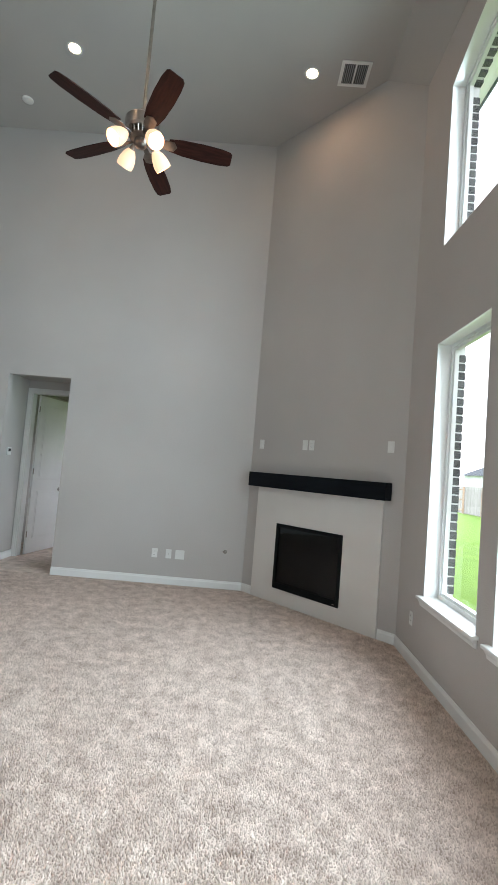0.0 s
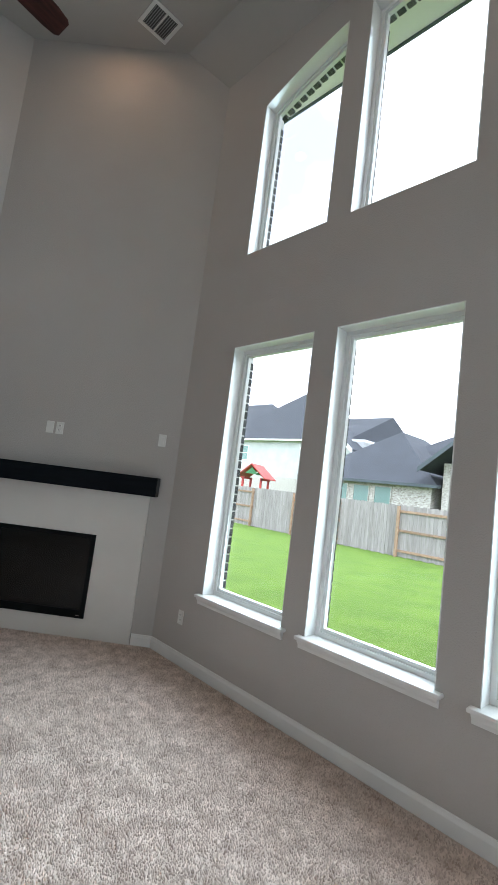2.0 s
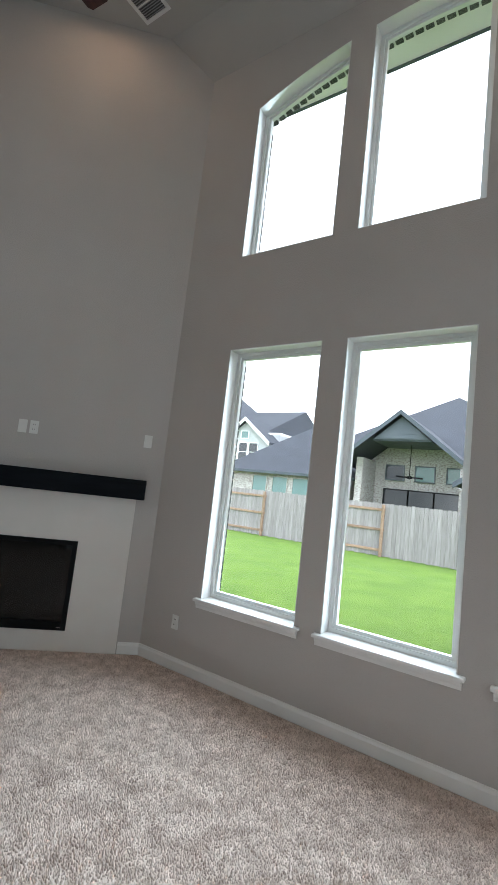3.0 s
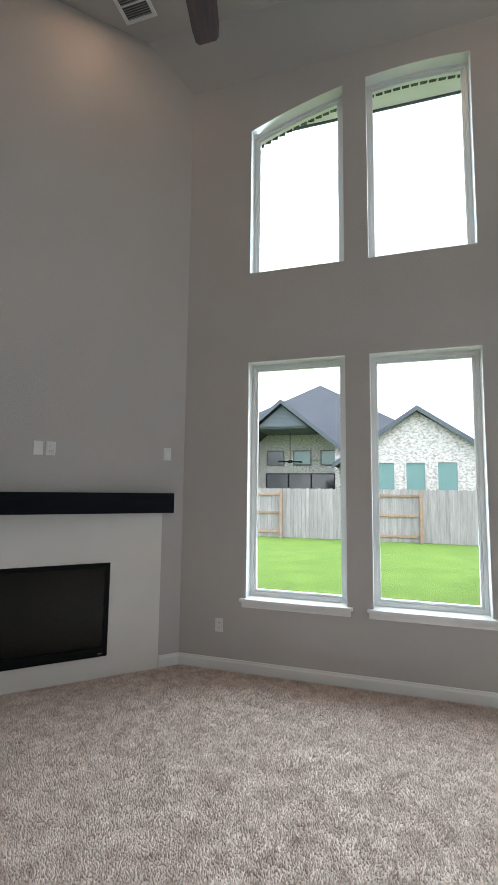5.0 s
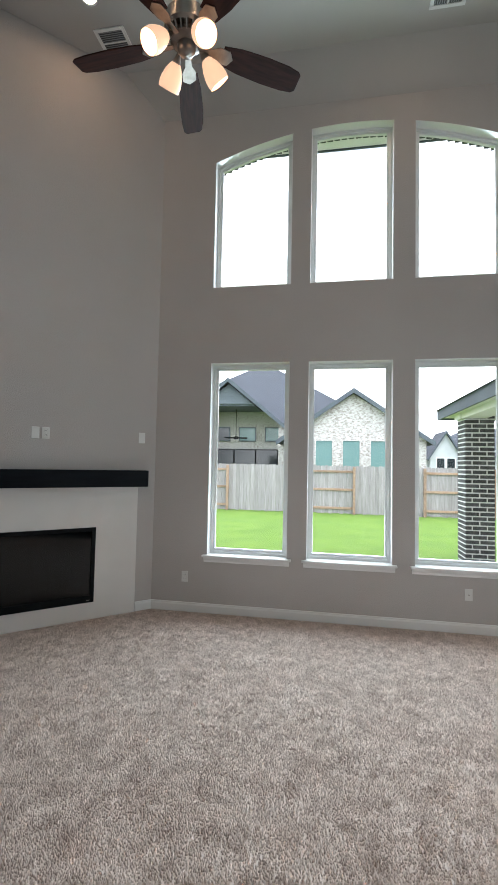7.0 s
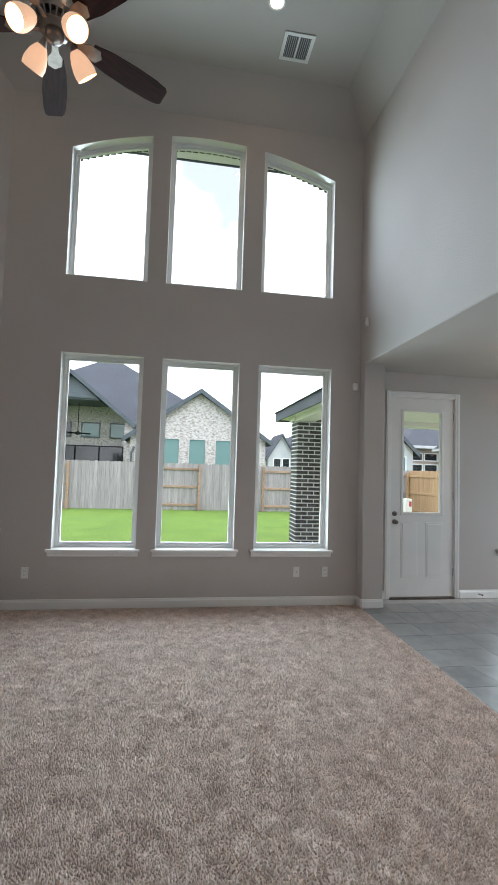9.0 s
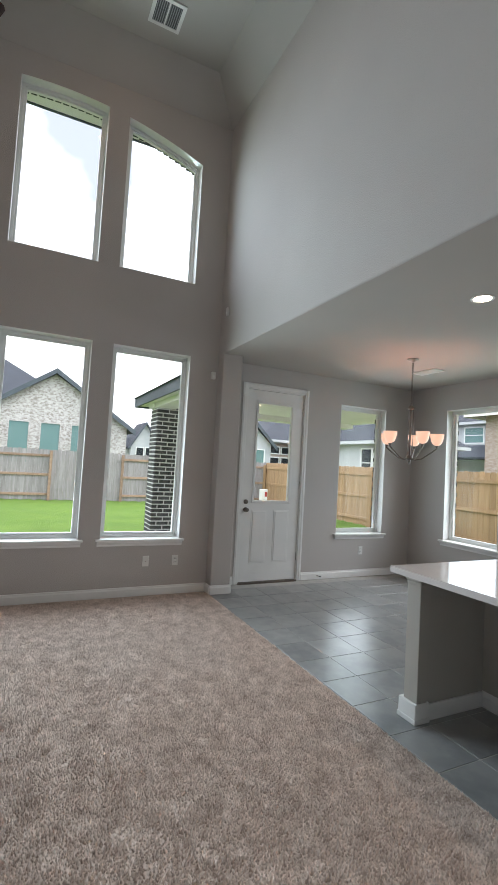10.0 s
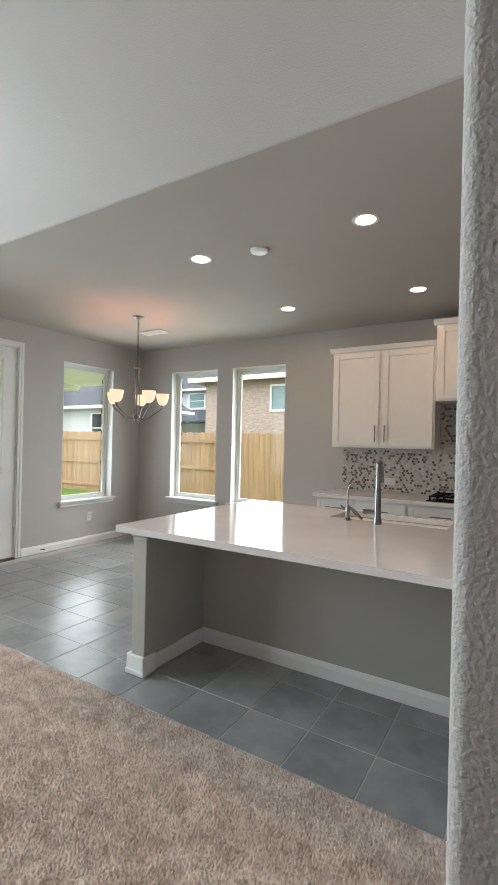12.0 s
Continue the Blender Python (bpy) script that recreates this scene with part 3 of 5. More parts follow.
part("body", box(bmesh.new(), -0.05, 0.05, -0.022, 0.0, 0, 0.11, 0.006), PLASTIC, th)
part("display", box(bmesh.new(), -0.03, 0.03, -0.024, -0.0215, 0.05, 0.09), SLOT, th, "dark display")


# ---- fireplace ----
def diag_thing(name, label, category, s, z=0.0, kind=""):
    """A thing against the corner wall: local x to its right as seen from the room, local -y into the room."""
    x, y = on_diag(s)
    return thing(name, label, category, pose(x, y, z, 0, 0, -45), "", kind)


FC = (0.20 + 1.935) / 2
HWD = (1.935 - 0.20) / 2
fp = diag_thing("fireplace", "corner gas fireplace with a pale smooth surround", "fireplace", FC)
bx0, bx1, bz0, bz1 = FC - 1.579, FC - 0.642, 0.175, 0.935
bm = bmesh.new()
for d in ((-HWD, bx0, 0.0, 1.352), (bx1, HWD, 0.0, 1.352), (bx0, bx1, 0.0, bz0), (bx0, bx1, bz1, 1.352)):
    box(bm, d[0], d[1], -0.022, -0.001, d[2], d[3])
bmesh.ops.remove_doubles(bm, verts=bm.verts, dist=1e-5)
part("surround", bm, PANEL, fp, "pale smooth tiled surround")
bm = bmesh.new()
fw = 0.04
for d in ((bx0, bx0 + fw, bz0, bz1), (bx1 - fw, bx1, bz0, bz1), (bx0 + fw, bx1 - fw, bz0, bz0 + fw * 1.8), (bx0 + fw, bx1 - fw, bz1 - fw, bz1)):
    box(bm, d[0], d[1], -0.034, -0.012, d[2], d[3], 0.003)
part("firebox_frame", bm, BLACK, fp, "black metal firebox frame")
bm = bmesh.new()
for d in ((bx0 + 0.002, bx0 + 0.014, -0.012, 0.34, bz0, bz1), (bx1 - 0.014, bx1 - 0.002, -0.012, 0.34, bz0, bz1), (bx0 + 0.002, bx1 - 0.002, 0.34, 0.35, bz0, bz1), (bx0 + 0.002, bx1 - 0.002, -0.012, 0.34, bz0 + 0.001, bz0 + 0.05), (bx0 + 0.002, bx1 - 0.002, -0.012, 0.34, bz1 - 0.02, bz1 - 0.001)):
    box(bm, *d)
part("firebox", bm, BLACK, fp, "black metal firebox")
rnd = random.Random(4)
for k in range(5):
    cx = bx0 + 0.22 + 0.13 * k
    bm = tube(bmesh.new(), [(cx - 0.1, 0.12 + 0.03 * (k % 2), bz0 + 0.10 + 0.03 * (k % 3)), (cx, 0.10, bz0 + 0.12 + 0.02 * k % 0.05), (cx + 0.14, 0.08 + 0.04 * (k % 2), bz0 + 0.12 + rnd.uniform(0, 0.06))], [0.03, 0.037, 0.026], 9)
    part("log", bm, LOG, fp, "charred ceramic log", True)
bm = box(bmesh.new(), bx0 + fw, bx1 - fw, -0.02, -0.016, bz0 + fw * 1.8, bz1 - fw)
fire_pane = part("glass", bm, pane_mat("firebox_pane_glass", (0.10, 0.17, 0.19)), fp, "dark tinted glass front")
part("badge", box(bmesh.new(), bx1 - 0.075, bx1 - 0.045, -0.036, -0.0335, bz0 + 0.022, bz0 + 0.028), NICKEL, fp, "tiny silver badge")

mt = diag_thing("mantel_shelf", "dark stained box-beam mantel shelf over the fireplace", "mantel", FC, 1.352)
part("beam", box(bmesh.new(), -0.945, 0.94, -0.135, -0.001, 0.0, 0.175, 0.004), MANTEL, mt)


# ---- outlets and plates ----
def plate(name, label, m, w=0.072, h=0.116, style="outlet", group="wall plates"):
    """A wall plate in local metres: x along the wall, -y out of it, centred on the origin."""
    th = thing(name, label, "wall plate", m, group)
    part("cover", box(bmesh.new(), -w / 2, w / 2, -0.007, -0.0005, -h / 2, h / 2, 0.003), PLASTIC, th)
    if style == "outlet":
        for z in (-0.021, 0.021):
            rec = part("receptacle", box(bmesh.new(), -0.017, 0.017, -0.009, -0.0065, z - 0.015, z + 0.015, 0.004), PLASTIC, th)
            bm = bmesh.new()
            for x in (-0.007, 0.007):
                box(bm, x - 0.0015, x + 0.0015, -0.0098, -0.0088, z - 0.003, z + 0.007)
            part("slot", bm, SLOT, rec)
    elif style == "switch":
        part("rocker", box(bmesh.new(), -0.017, 0.017, -0.011, -0.0065, -0.034, 0.034, 0.002), PLASTIC, th)
    elif style == "port":
        part("port", tube(bmesh.new(), [(0, -0.006, 0), (0, -0.016, 0)], 0.006, 10), NICKEL, th, "", True)
    return th


for y in (1.715, -1.203, -1.539):
    plate("outlet", "white duplex outlet low on the window wall", pose(0, y, 0.375, 0, 0, -90), style="outlet" if y != -1.203 else "port")
for x, st, w in ((-2.65, "outlet", 0.072), (-2.47, "port", 0.072), (-2.325, "blank", 0.116)):
    plate("outlet", "white plate low on the greige wall", pose(x, YN, 0.385), w=w, style=st)
gv = thing("gas_valve", "chrome gas key valve on the wall beside the fireplace", "valve", pose(-1.745, YN, 0.47))
part("escutcheon", lathe(bmesh.new(), [(0.0, 0.0), (0.026, 0.0), (0.024, 0.006), (0.01, 0.01), (0.008, 0.02), (0.0, 0.02)], 16, (0, -0.001, 0), Matrix.Rotation(radians(90), 4, "X")), NICKEL, gv, "", True)
for s, st in ((1.955, "switch"), (1.255, "blank"), (1.16, "outlet"), (0.165, "switch")):
    x, y = on_diag(s)
    plate("wall_plate", "white plate above the mantel shelf", pose(x, y, 1.885, 0, 0, -45), style=st)
plate("outlet", "white duplex outlet under the dining window", pose(XD, -4.36, 0.37, 0, 0, -90))

for name, label, m, sz in (("wall_sensor", "small white alarm sensor high on the window wall", pose(-0.0, -1.86, 2.54, 0, 0, -90), (0.055, 0.045, 0.085)), ("alarm_sensor", "small white sensor on the upper wall", pose(-0.225, YS, 3.27, 0, 0, 180), (0.05, 0.03, 0.10))):
    th = thing(name, label, "sensor", m)
    part("body", box(bmesh.new(), -sz[0] / 2, sz[0] / 2, -sz[1], -0.001, -sz[2] / 2, sz[2] / 2, 0.01, 3), PLASTIC, th, "", True)
    part("lens", box(bmesh.new(), -sz[0] * 0.3, sz[0] * 0.3, -sz[1] - 0.003, -sz[1] + 0.001, -sz[2] * 0.3, 0.0, 0.001), VINYL, th)


# ---- ceiling fittings ----
SLATGREY = surface("louvre_grey", (0.26, 0.265, 0.27), (0.3, 0.305, 0.31), 5.0, 0.5)


def ceiling_vent(x, y, turn, w=0.32, d=0.32, label="white ceiling air vent with dark louvres"):
    th = thing("ceiling_vent", label, "vent", pose(x, y, ZH, 0, 0, turn), "ceiling vents")
    fr = bmesh.new()
    e = 0.035
    for b4 in ((-w / 2, w / 2, -d / 2, -d / 2 + e), (-w / 2, w / 2, d / 2 - e, d / 2), (-w / 2, -w / 2 + e, -d / 2 + e, d / 2 - e), (w / 2 - e, w / 2, -d / 2 + e, d / 2 - e)):
        box(fr, *b4, -0.012, -0.001, 0.003)
    part("frame", fr, PLASTIC, th, "white frame")
    part("backing", box(bmesh.new(), -w / 2 + e, w / 2 - e, -d / 2 + e, d / 2 - e, -0.003, -0.001), DUCT, th, "dark duct")
    part("divider", box(bmesh.new(), -0.006, 0.006, -d / 2 + e, d / 2 - e, -0.011, -0.003), PLASTIC, th)
    n = 12
    for k in range(n):
        y0 = -w / 2 + e + (w - 2 * e) * (k + 0.5) / n
        bm = box(bmesh.new(), y0 - 0.0045, y0 + 0.003, -d / 2 + e, d / 2 - e, -0.0085, -0.0065)
        part("slat", bm, SLATGREY, th)
    return th


ceiling_vent(-0.721, 2.385, 0)
ceiling_vent(-0.727, -0.873, 90)


def can_light(x, y, z, group):
    th = thing("recessed_light", "round white recessed ceiling light, lit warm", "ceiling light", pose(x, y, z), group)
    part("trim_ring", lathe(bmesh.new(), [(0.058, -0.002), (0.070, -0.006), (0.079, -0.004), (0.081, -0.0005), (0.058, -0.0005)], 28), PLASTIC, th, "white trim ring", True)
    part("lens", lathe(bmesh.new(), [(0.0, -0.004), (0.058, -0.003), (0.058, -0.001), (0.0, -0.001)], 28), CAN_LENS, th, "glowing lens", True)


for x, y in ((-1.18, 2.42), (-3.775, 2.32), (-1.14, -0.57), (-3.78, -0.57)):
    can_light(x, y, ZH, "living room recessed lights")
for x, y in ((-2.87, -2.82), (-4.12, -2.82), (-2.88, -4.25), (-4.14, -4.25)):
    can_light(x, y, ZL, "kitchen recessed lights")
for x, y, z in ((-3.34, -2.89, ZL), (-4.665, 3.085, ZH)):
    th = thing("smoke_detector", "round white smoke detector on the ceiling", "smoke detector", pose(x, y, z))
    part("body", lathe(bmesh.new(), [(0.0, -0.02), (0.05, -0.02), (0.064, -0.015), (0.068, -0.005), (0.068, -0.0005), (0.0, -0.0005)], 28), PLASTIC, th, "", True)
th = thing("return_grille", "white return air grille on the upper wall", "vent", pose(-4.80, YS, 3.42, 0, 0, 180))
fr = bmesh.new()
for b4 in ((-0.18, 0.18, -0.2, -0.17), (-0.18, 0.18, 0.17, 0.2), (-0.18, -0.15, -0.17, 0.17), (0.15, 0.18, -0.17, 0.17)):
    box(fr, b4[0], b4[1], -0.012, -0.001, b4[2], b4[3], 0.003)
part("frame", fr, PLASTIC, th)
for k in range(14):
    part("slat", box(bmesh.new(), -0.15, 0.15, -0.009, -0.002, -0.165 + 0.0236 * k, -0.150 + 0.0236 * k), PLASTIC, th)


# ---- ceiling fan ----
FX, FY, FZ = -2.535, 0.975, 3.988
fan = thing("ceiling_fan", "five-blade walnut ceiling fan with four lit frosted shades", "ceiling fan", pose(FX, FY, FZ))
part("canopy", lathe(bmesh.new(), [(0.0, ZH - FZ - 0.001), (0.07, ZH - FZ - 0.001), (0.065, ZH - FZ - 0.04), (0.025, ZH - FZ - 0.08), (0.0, ZH - FZ - 0.08)], 24), NICKEL, fan, "nickel canopy", True)
part("downrod", tube(bmesh.new(), [(0, 0, 0.15), (0, 0, ZH - FZ - 0.06)], 0.0135, 14), NICKEL, fan, "long nickel downrod", True)
part("motor", lathe(bmesh.new(), [(0.0, 0.22), (0.03, 0.22), (0.035, 0.17), (0.10, 0.155), (0.128, 0.13), (0.13, 0.05), (0.115, 0.035), (0.0, 0.035)], 32), NICKEL, fan, "brushed nickel motor housing", True)
bm = bmesh.new()
for k in range(20):
    a = 2 * math.pi * k / 20
    tube(bm, [(0.112 * math.cos(a), 0.112 * math.sin(a), 0.04), (0.085 * math.cos(a), 0.085 * math.sin(a), 0.0)], 0.006, 6)
part("vent_fins", bm, NICKEL, fan)
part("lower_hub", lathe(bmesh.new(), [(0.09, 0.03), (0.092, 0.0), (0.07, -0.012), (0.052, -0.02), (0.05, -0.05), (0.04, -0.066), (0.018, -0.076), (0.0, -0.08)], 28), DARKNICKEL, fan, "dark nickel light fitter", True)
for k in range(5):
    ang = 14 + 72 * k
    R = Matrix.Rotation(radians(ang), 4, "Z") @ Matrix.Rotation(radians(-13), 4, "X")
    outline = [(0.20, -0.050), (0.30, -0.066), (0.45, -0.073), (0.58, -0.070), (0.645, -0.060), (0.662, -0.045), (0.665, 0.045), (0.645, 0.062), (0.58, 0.070), (0.45, 0.073), (0.30, 0.066), (0.20, 0.050)]
    bm = prism(bmesh.new(), [(x * 1.06, y * 1.05) for x, y in outline], -0.004, 0.004, "z")
    bmesh.ops.bevel(bm, geom=list(bm.edges), offset=0.0015, segments=1, affect="EDGES")
    bl = part("blade", bm, BLADE, fan, "dark walnut blade")
    bl.matrix_basis = R
    bm = prism(bmesh.new(), [(0.08, -0.016), (0.15, -0.02), (0.19, -0.042), (0.25, -0.04), (0.275, 0.0), (0.25, 0.04), (0.19, 0.042), (0.15, 0.02), (0.08, 0.016)], -0.0095, -0.0045, "z")
    ir = part("blade_iron", bm, DARKNICKEL, fan, "dark nickel blade bracket")
    ir.matrix_basis = R
SH = [(r * 1.1, h * 1.08) for r, h in [(0.022, 0.0), (0.032, -0.012), (0.046, -0.04), (0.056, -0.075), (0.059, -0.10), (0.056, -0.128), (0.0535, -0.128), (0.0565, -0.10), (0.0535, -0.075), (0.0435, -0.04), (0.03, -0.014), (0.0, -0.006)]]
for k in range(4):
    az = 46 + 90 * k
    tilt = Matrix.Rotation(radians(az), 4, "Z") @ Matrix.Translation((0.125, 0, -0.03)) @ Matrix.Rotation(radians(-46), 4, "Y")
    part("lamp_arm", tube(bmesh.new(), [tilt @ Vector((-0.02, 0, 0.1)), tilt @ Vector((0, 0, 0.05)), tilt @ Vector((0, 0, 0.02)), tilt @ Vector((0, 0, -0.004))], [0.010, 0.011, 0.02, 0.026], 12), NICKEL, fan, "", True)
    sh = part("shade", lathe(bmesh.new(), SH, 24, (0, 0, 0), tilt), SHADE, fan, "lit frosted glass shade", True)
    part("bulb", lathe(bmesh.new(), [(0.0, -0.03), (0.014, -0.034), (0.026, -0.07), (0.022, -0.092), (0.0, -0.104)], 14, (0, 0, 0), tilt), BULB, sh, "lit bulb", True)

# ---- chandelier ----
CX, CY = -1.275, -3.77
ch = thing("chandelier", "five-arm bronze chandelier with lit frosted bowls", "chandelier", pose(CX, CY, 0))
part("canopy", lathe(bmesh.new(), [(0.0, ZL - 0.001), (0.066, ZL - 0.001), (0.06, ZL - 0.014), (0.02, ZL - 0.03), (0.0, ZL - 0.032)], 24), NICKEL, ch, "nickel canopy", True)
bm = bmesh.new()
z = ZL - 0.04
k = 0
while z > 2.27:
    pts = [(0.009 * math.cos(a), 0, z - 0.018 + 0.018 * math.sin(a)) if k % 2 else (0, 0.009 * math.cos(a), z - 0.018 + 0.018 * math.sin(a)) for a in (2 * math.pi * i / 10 for i in range(11))]
    tube(bm, pts, 0.0026, 6)
    z -= 0.029
    k += 1
part("chain", bm, DARKNICKEL, ch, "bronze link chain", True)
part("column", lathe(bmesh.new(), [(0.0, 2.27), (0.02, 2.265), (0.035, 2.245), (0.04, 2.235), (0.012, 2.225), (0.009, 2.0), (0.009, 1.72), (0.03, 1.70), (0.036, 1.685), (0.014, 1.66), (0.016, 1.645), (0.0, 1.61)], 20), DARKNICKEL, ch, "bronze centre column", True)
for k in range(3):
    a = 2 * math.pi * k / 3
    part("rod", tube(bmesh.new(), [(0.03 * math.cos(a), 0.03 * math.sin(a), 2.24), (0.032 * math.cos(a), 0.032 * math.sin(a), 1.72)], 0.004, 8), DARKNICKEL, ch, "", True)
BOWL = [(0.018, 0.0), (0.04, 0.012), (0.058, 0.045), (0.068, 0.085), (0.073, 0.125), (0.0695, 0.125), (0.0645, 0.085), (0.0545, 0.047), (0.036, 0.016), (0.0, 0.008)]
for k in range(5):
    a = radians(17 + 72 * k)
    c, s = math.cos(a), math.sin(a)
    R = 0.285
    prof = [(0.02, 1.69), (0.06, 1.665), (0.13, 1.68), (0.19, 1.725), (0.25, 1.77), (R, 1.80), (R, 1.83)]
    part("arm", tube(bmesh.new(), [(r * c, r * s, z) for r, z in prof], [0.008, 0.007, 0.007, 0.007, 0.008, 0.01, 0.017], 8), DARKNICKEL, ch, "curved bronze arm", True)
    part("bowl", lathe(bmesh.new(), BOWL, 24, (R * c, R * s, 1.835)), SHADE_LOW, ch, "lit frosted glass bowl", True)
    part("bulb", lathe(bmesh.new(), [(0.0, 0.085), (0.016, 0.078), (0.024, 0.06), (0.014, 0.03), (0.0, 0.026)], 12, (R * c, R * s, 1.835)), BULB, ch, "lit bulb", True)
th = thing("ceiling_register", "flat white air register on the dining ceiling", "vent", pose(-0.92, -4.38, ZL, 0, 0, 0))
part("frame", box(bmesh.new(), -0.18, 0.18, -0.09, 0.09, -0.012, -0.001, 0.004), PLASTIC, th)
for k in range(6):
    part("slat", box(bmesh.new(), -0.15, 0.15, -0.07 + 0.025 * k, -0.055 + 0.025 * k, -0.016, -0.0115), PLASTIC, th)

# ---- patio door ----
casing("trim_patio_door", pose(XD, DY0, 0, 0, 0, 90), DY1 - DY0, DTOP)
th = thing("door_1", "white half-glass patio door with two lower panels, shut", "door", pose(XD + 0.035, DY1 - 0.012, 0.02, 0, 0, -90), "", "structure")
W, Hd = DY1 - DY0 - 0.024, DTOP - 0.035
gx0, gx1, gz0, gz1 = 0.155, W - 0.155, Hd * 0.415, Hd * 0.935
bm = bmesh.new()
for d in ((0, gx0, 0, Hd), (gx1, W, 0, Hd), (gx0, gx1, 0, gz0), (gx0, gx1, gz1, Hd)):
    box(bm, d[0], d[1], -0.022, 0.022, d[2], d[3])
part("leaf", bm, TRIM, th)
bm = bmesh.new()
for d in ((gx0 - 0.022, gx0 + 0.012, gz0 - 0.022, gz1 + 0.022), (gx1 - 0.012, gx1 + 0.022, gz0 - 0.022, gz1 + 0.022), (gx0 + 0.012, gx1 - 0.012, gz0 - 0.022, gz0 + 0.012), (gx0 + 0.012, gx1 - 0.012, gz1 - 0.012, gz1 + 0.022)):
    box(bm, d[0], d[1], -0.031, 0.031, d[2], d[3], 0.006)
part("glazing_frame", bm, TRIM, th)
g = bmesh.new()
g.faces.new([g.verts.new(p) for p in ((gx0, 0, gz0), (gx1, 0, gz0), (gx1, 0, gz1), (gx0, 0, gz1))])
pane = part("pane", g, GLASS, th, "clear glass pane")
pane.visible_shadow = False
for x0, x1 in ((0.14, W / 2 - 0.05), (W / 2 + 0.05, W - 0.14)):
    bm = bmesh.new()
    raised_panel(bm, x0, x1, Hd * 0.095, Hd * 0.37, -0.022, -1)
    part("door_panel", bm, TRIM, th)
for z, nm, lab in ((1.015, "deadbolt", "round nickel deadbolt"), (0.915, "door_knob", "nickel lever knob")):
    prof = [(0.0, 0.0), (0.03, 0.0), (0.03, 0.01), (0.012, 0.014), (0.012, 0.03), (0.027, 0.04), (0.025, 0.056), (0.0, 0.06)] if nm == "door_knob" else [(0.0, 0.0), (0.03, 0.0), (0.029, 0.012), (0.014, 0.016), (0.013, 0.024), (0.0, 0.024)]
    part(nm, lathe(bmesh.new(), prof, 18, (0.055, -0.022, z), Matrix.Rotation(radians(90), 4, "X")), DARKNICKEL, th, lab, True)
for z in (0.25, 1.2, 2.2):
    part("hinge", tube(bmesh.new(), [(W + 0.004, -0.026, z), (W + 0.004, -0.026, z + 0.1)], 0.007, 8), NICKEL, th, "", True)
setting(block("threshold", (XD - 0.02, XD + 0.30, DY0, DY1, -0.012, 0.014), DARKNICKEL), "dark metal door threshold", "threshold")
ds = thing("door_stop", "spring door stop on the baseboard by the door", "door stop", pose(XD - 0.015, -3.62, 0.05))
part("spring", tube(bmesh.new(), [(0.0, 0, 0), (-0.07, 0, 0.006)], 0.006, 8), NICKEL, ds, "", True)
part("tip", tube(bmesh.new(), [(-0.069, 0, 0.006), (-0.083, 0, 0.007)], 0.009, 8), SLOT, ds, "dark rubber tip", True)

# ---- kitchen island ----
isl = thing("kitchen_island", "grey painted island with a deep seating recess and corner post", "kitchen island", pose(0, 0, -0.006))
IX0, IX1, KW = -5.5, -2.915, -2.785
part("knee_wall", box(bmesh.new(), IX0, IX1 - 0.075, KW - 0.11, KW, 0, 0.886), ISLAND_PAINT, isl, "grey painted knee wall")
part("end_wall", box(bmesh.new(), IX1 - 0.075, IX1, -3.58, -2.255, 0, 0.886), ISLAND_PAINT, isl, "grey painted end wall")
bm = bmesh.new()
box(bm, IX1 - 0.098, IX1 + 0.010, -2.255, -2.17, 0, 0.886, 0.004)
box(bm, IX1 - 0.108, IX1 + 0.020, -2.265, -2.16, 0.845, 0.8855, 0.006)
box(bm, IX1 - 0.103, IX1 + 0.015, -2.26, -2.165, 0.82, 0.846, 0.008)
part("corner_post", bm, ISLAND_PAINT, isl, "grey square corner post with a moulded cap")
bm = bmesh.new()
box(bm, IX1 - 0.104, IX1 + 0.038, -2.27, -2.155, 0.0, 0.12, 0.006)
box(bm, IX1 - 0.108, IX1 + 0.044, -2.275, -2.15, 0.0, 0.03, 0.005)
part("post_base", bm, TRIM, isl, "white post base")
bm = bmesh.new()
prism(bm, [(KW, 0), (KW + 0.016, 0), (KW + 0.016, 0.07), (KW + 0.008, 0.085), (KW, 0.1)], IX0, IX1 - 0.076, "x")
box(bm, IX1 - 0.091, IX1 - 0.0755, KW + 0.016, -2.275, 0.0, 0.098, 0.003)
box(bm, IX1 + 0.0005, IX1 + 0.016, -3.58, -2.275, 0.0, 0.098, 0.003)
part("island_baseboard", bm, TRIM, isl, "white baseboard")
part("base_cabinets", box(bmesh.new(), IX0, IX1 - 0.076, -3.57, KW - 0.111, 0.0, 0.886), CABINET, isl, "white base cabinets")
cn = thing("island_countertop", "glossy white quartz island countertop", "countertop", pose(0, 0, 0))
CX0, CX1, CY0, CY1 = -5.56, -2.862, -3.63, -2.06
SX0, SX1, SY0, SY1 = -4.56, -3.78, -3.58, -3.22
bm = bmesh.new()
for d in ((SX1, CX1, CY0, CY1), (CX0, SX0, CY0, CY1), (SX0, SX1, SY1, CY1), (SX0, SX1, CY0, SY0)):
    box(bm, d[0], d[1], d[2], d[3], 0.882, 0.92)
bmesh.ops.remove_doubles(bm, verts=bm.verts, dist=1e-5)
part("slab", bm, QUARTZ, cn)
sk = thing("sink", "stainless undermount kitchen sink", "sink", pose(0, 0, 0))
bm = bmesh.new()
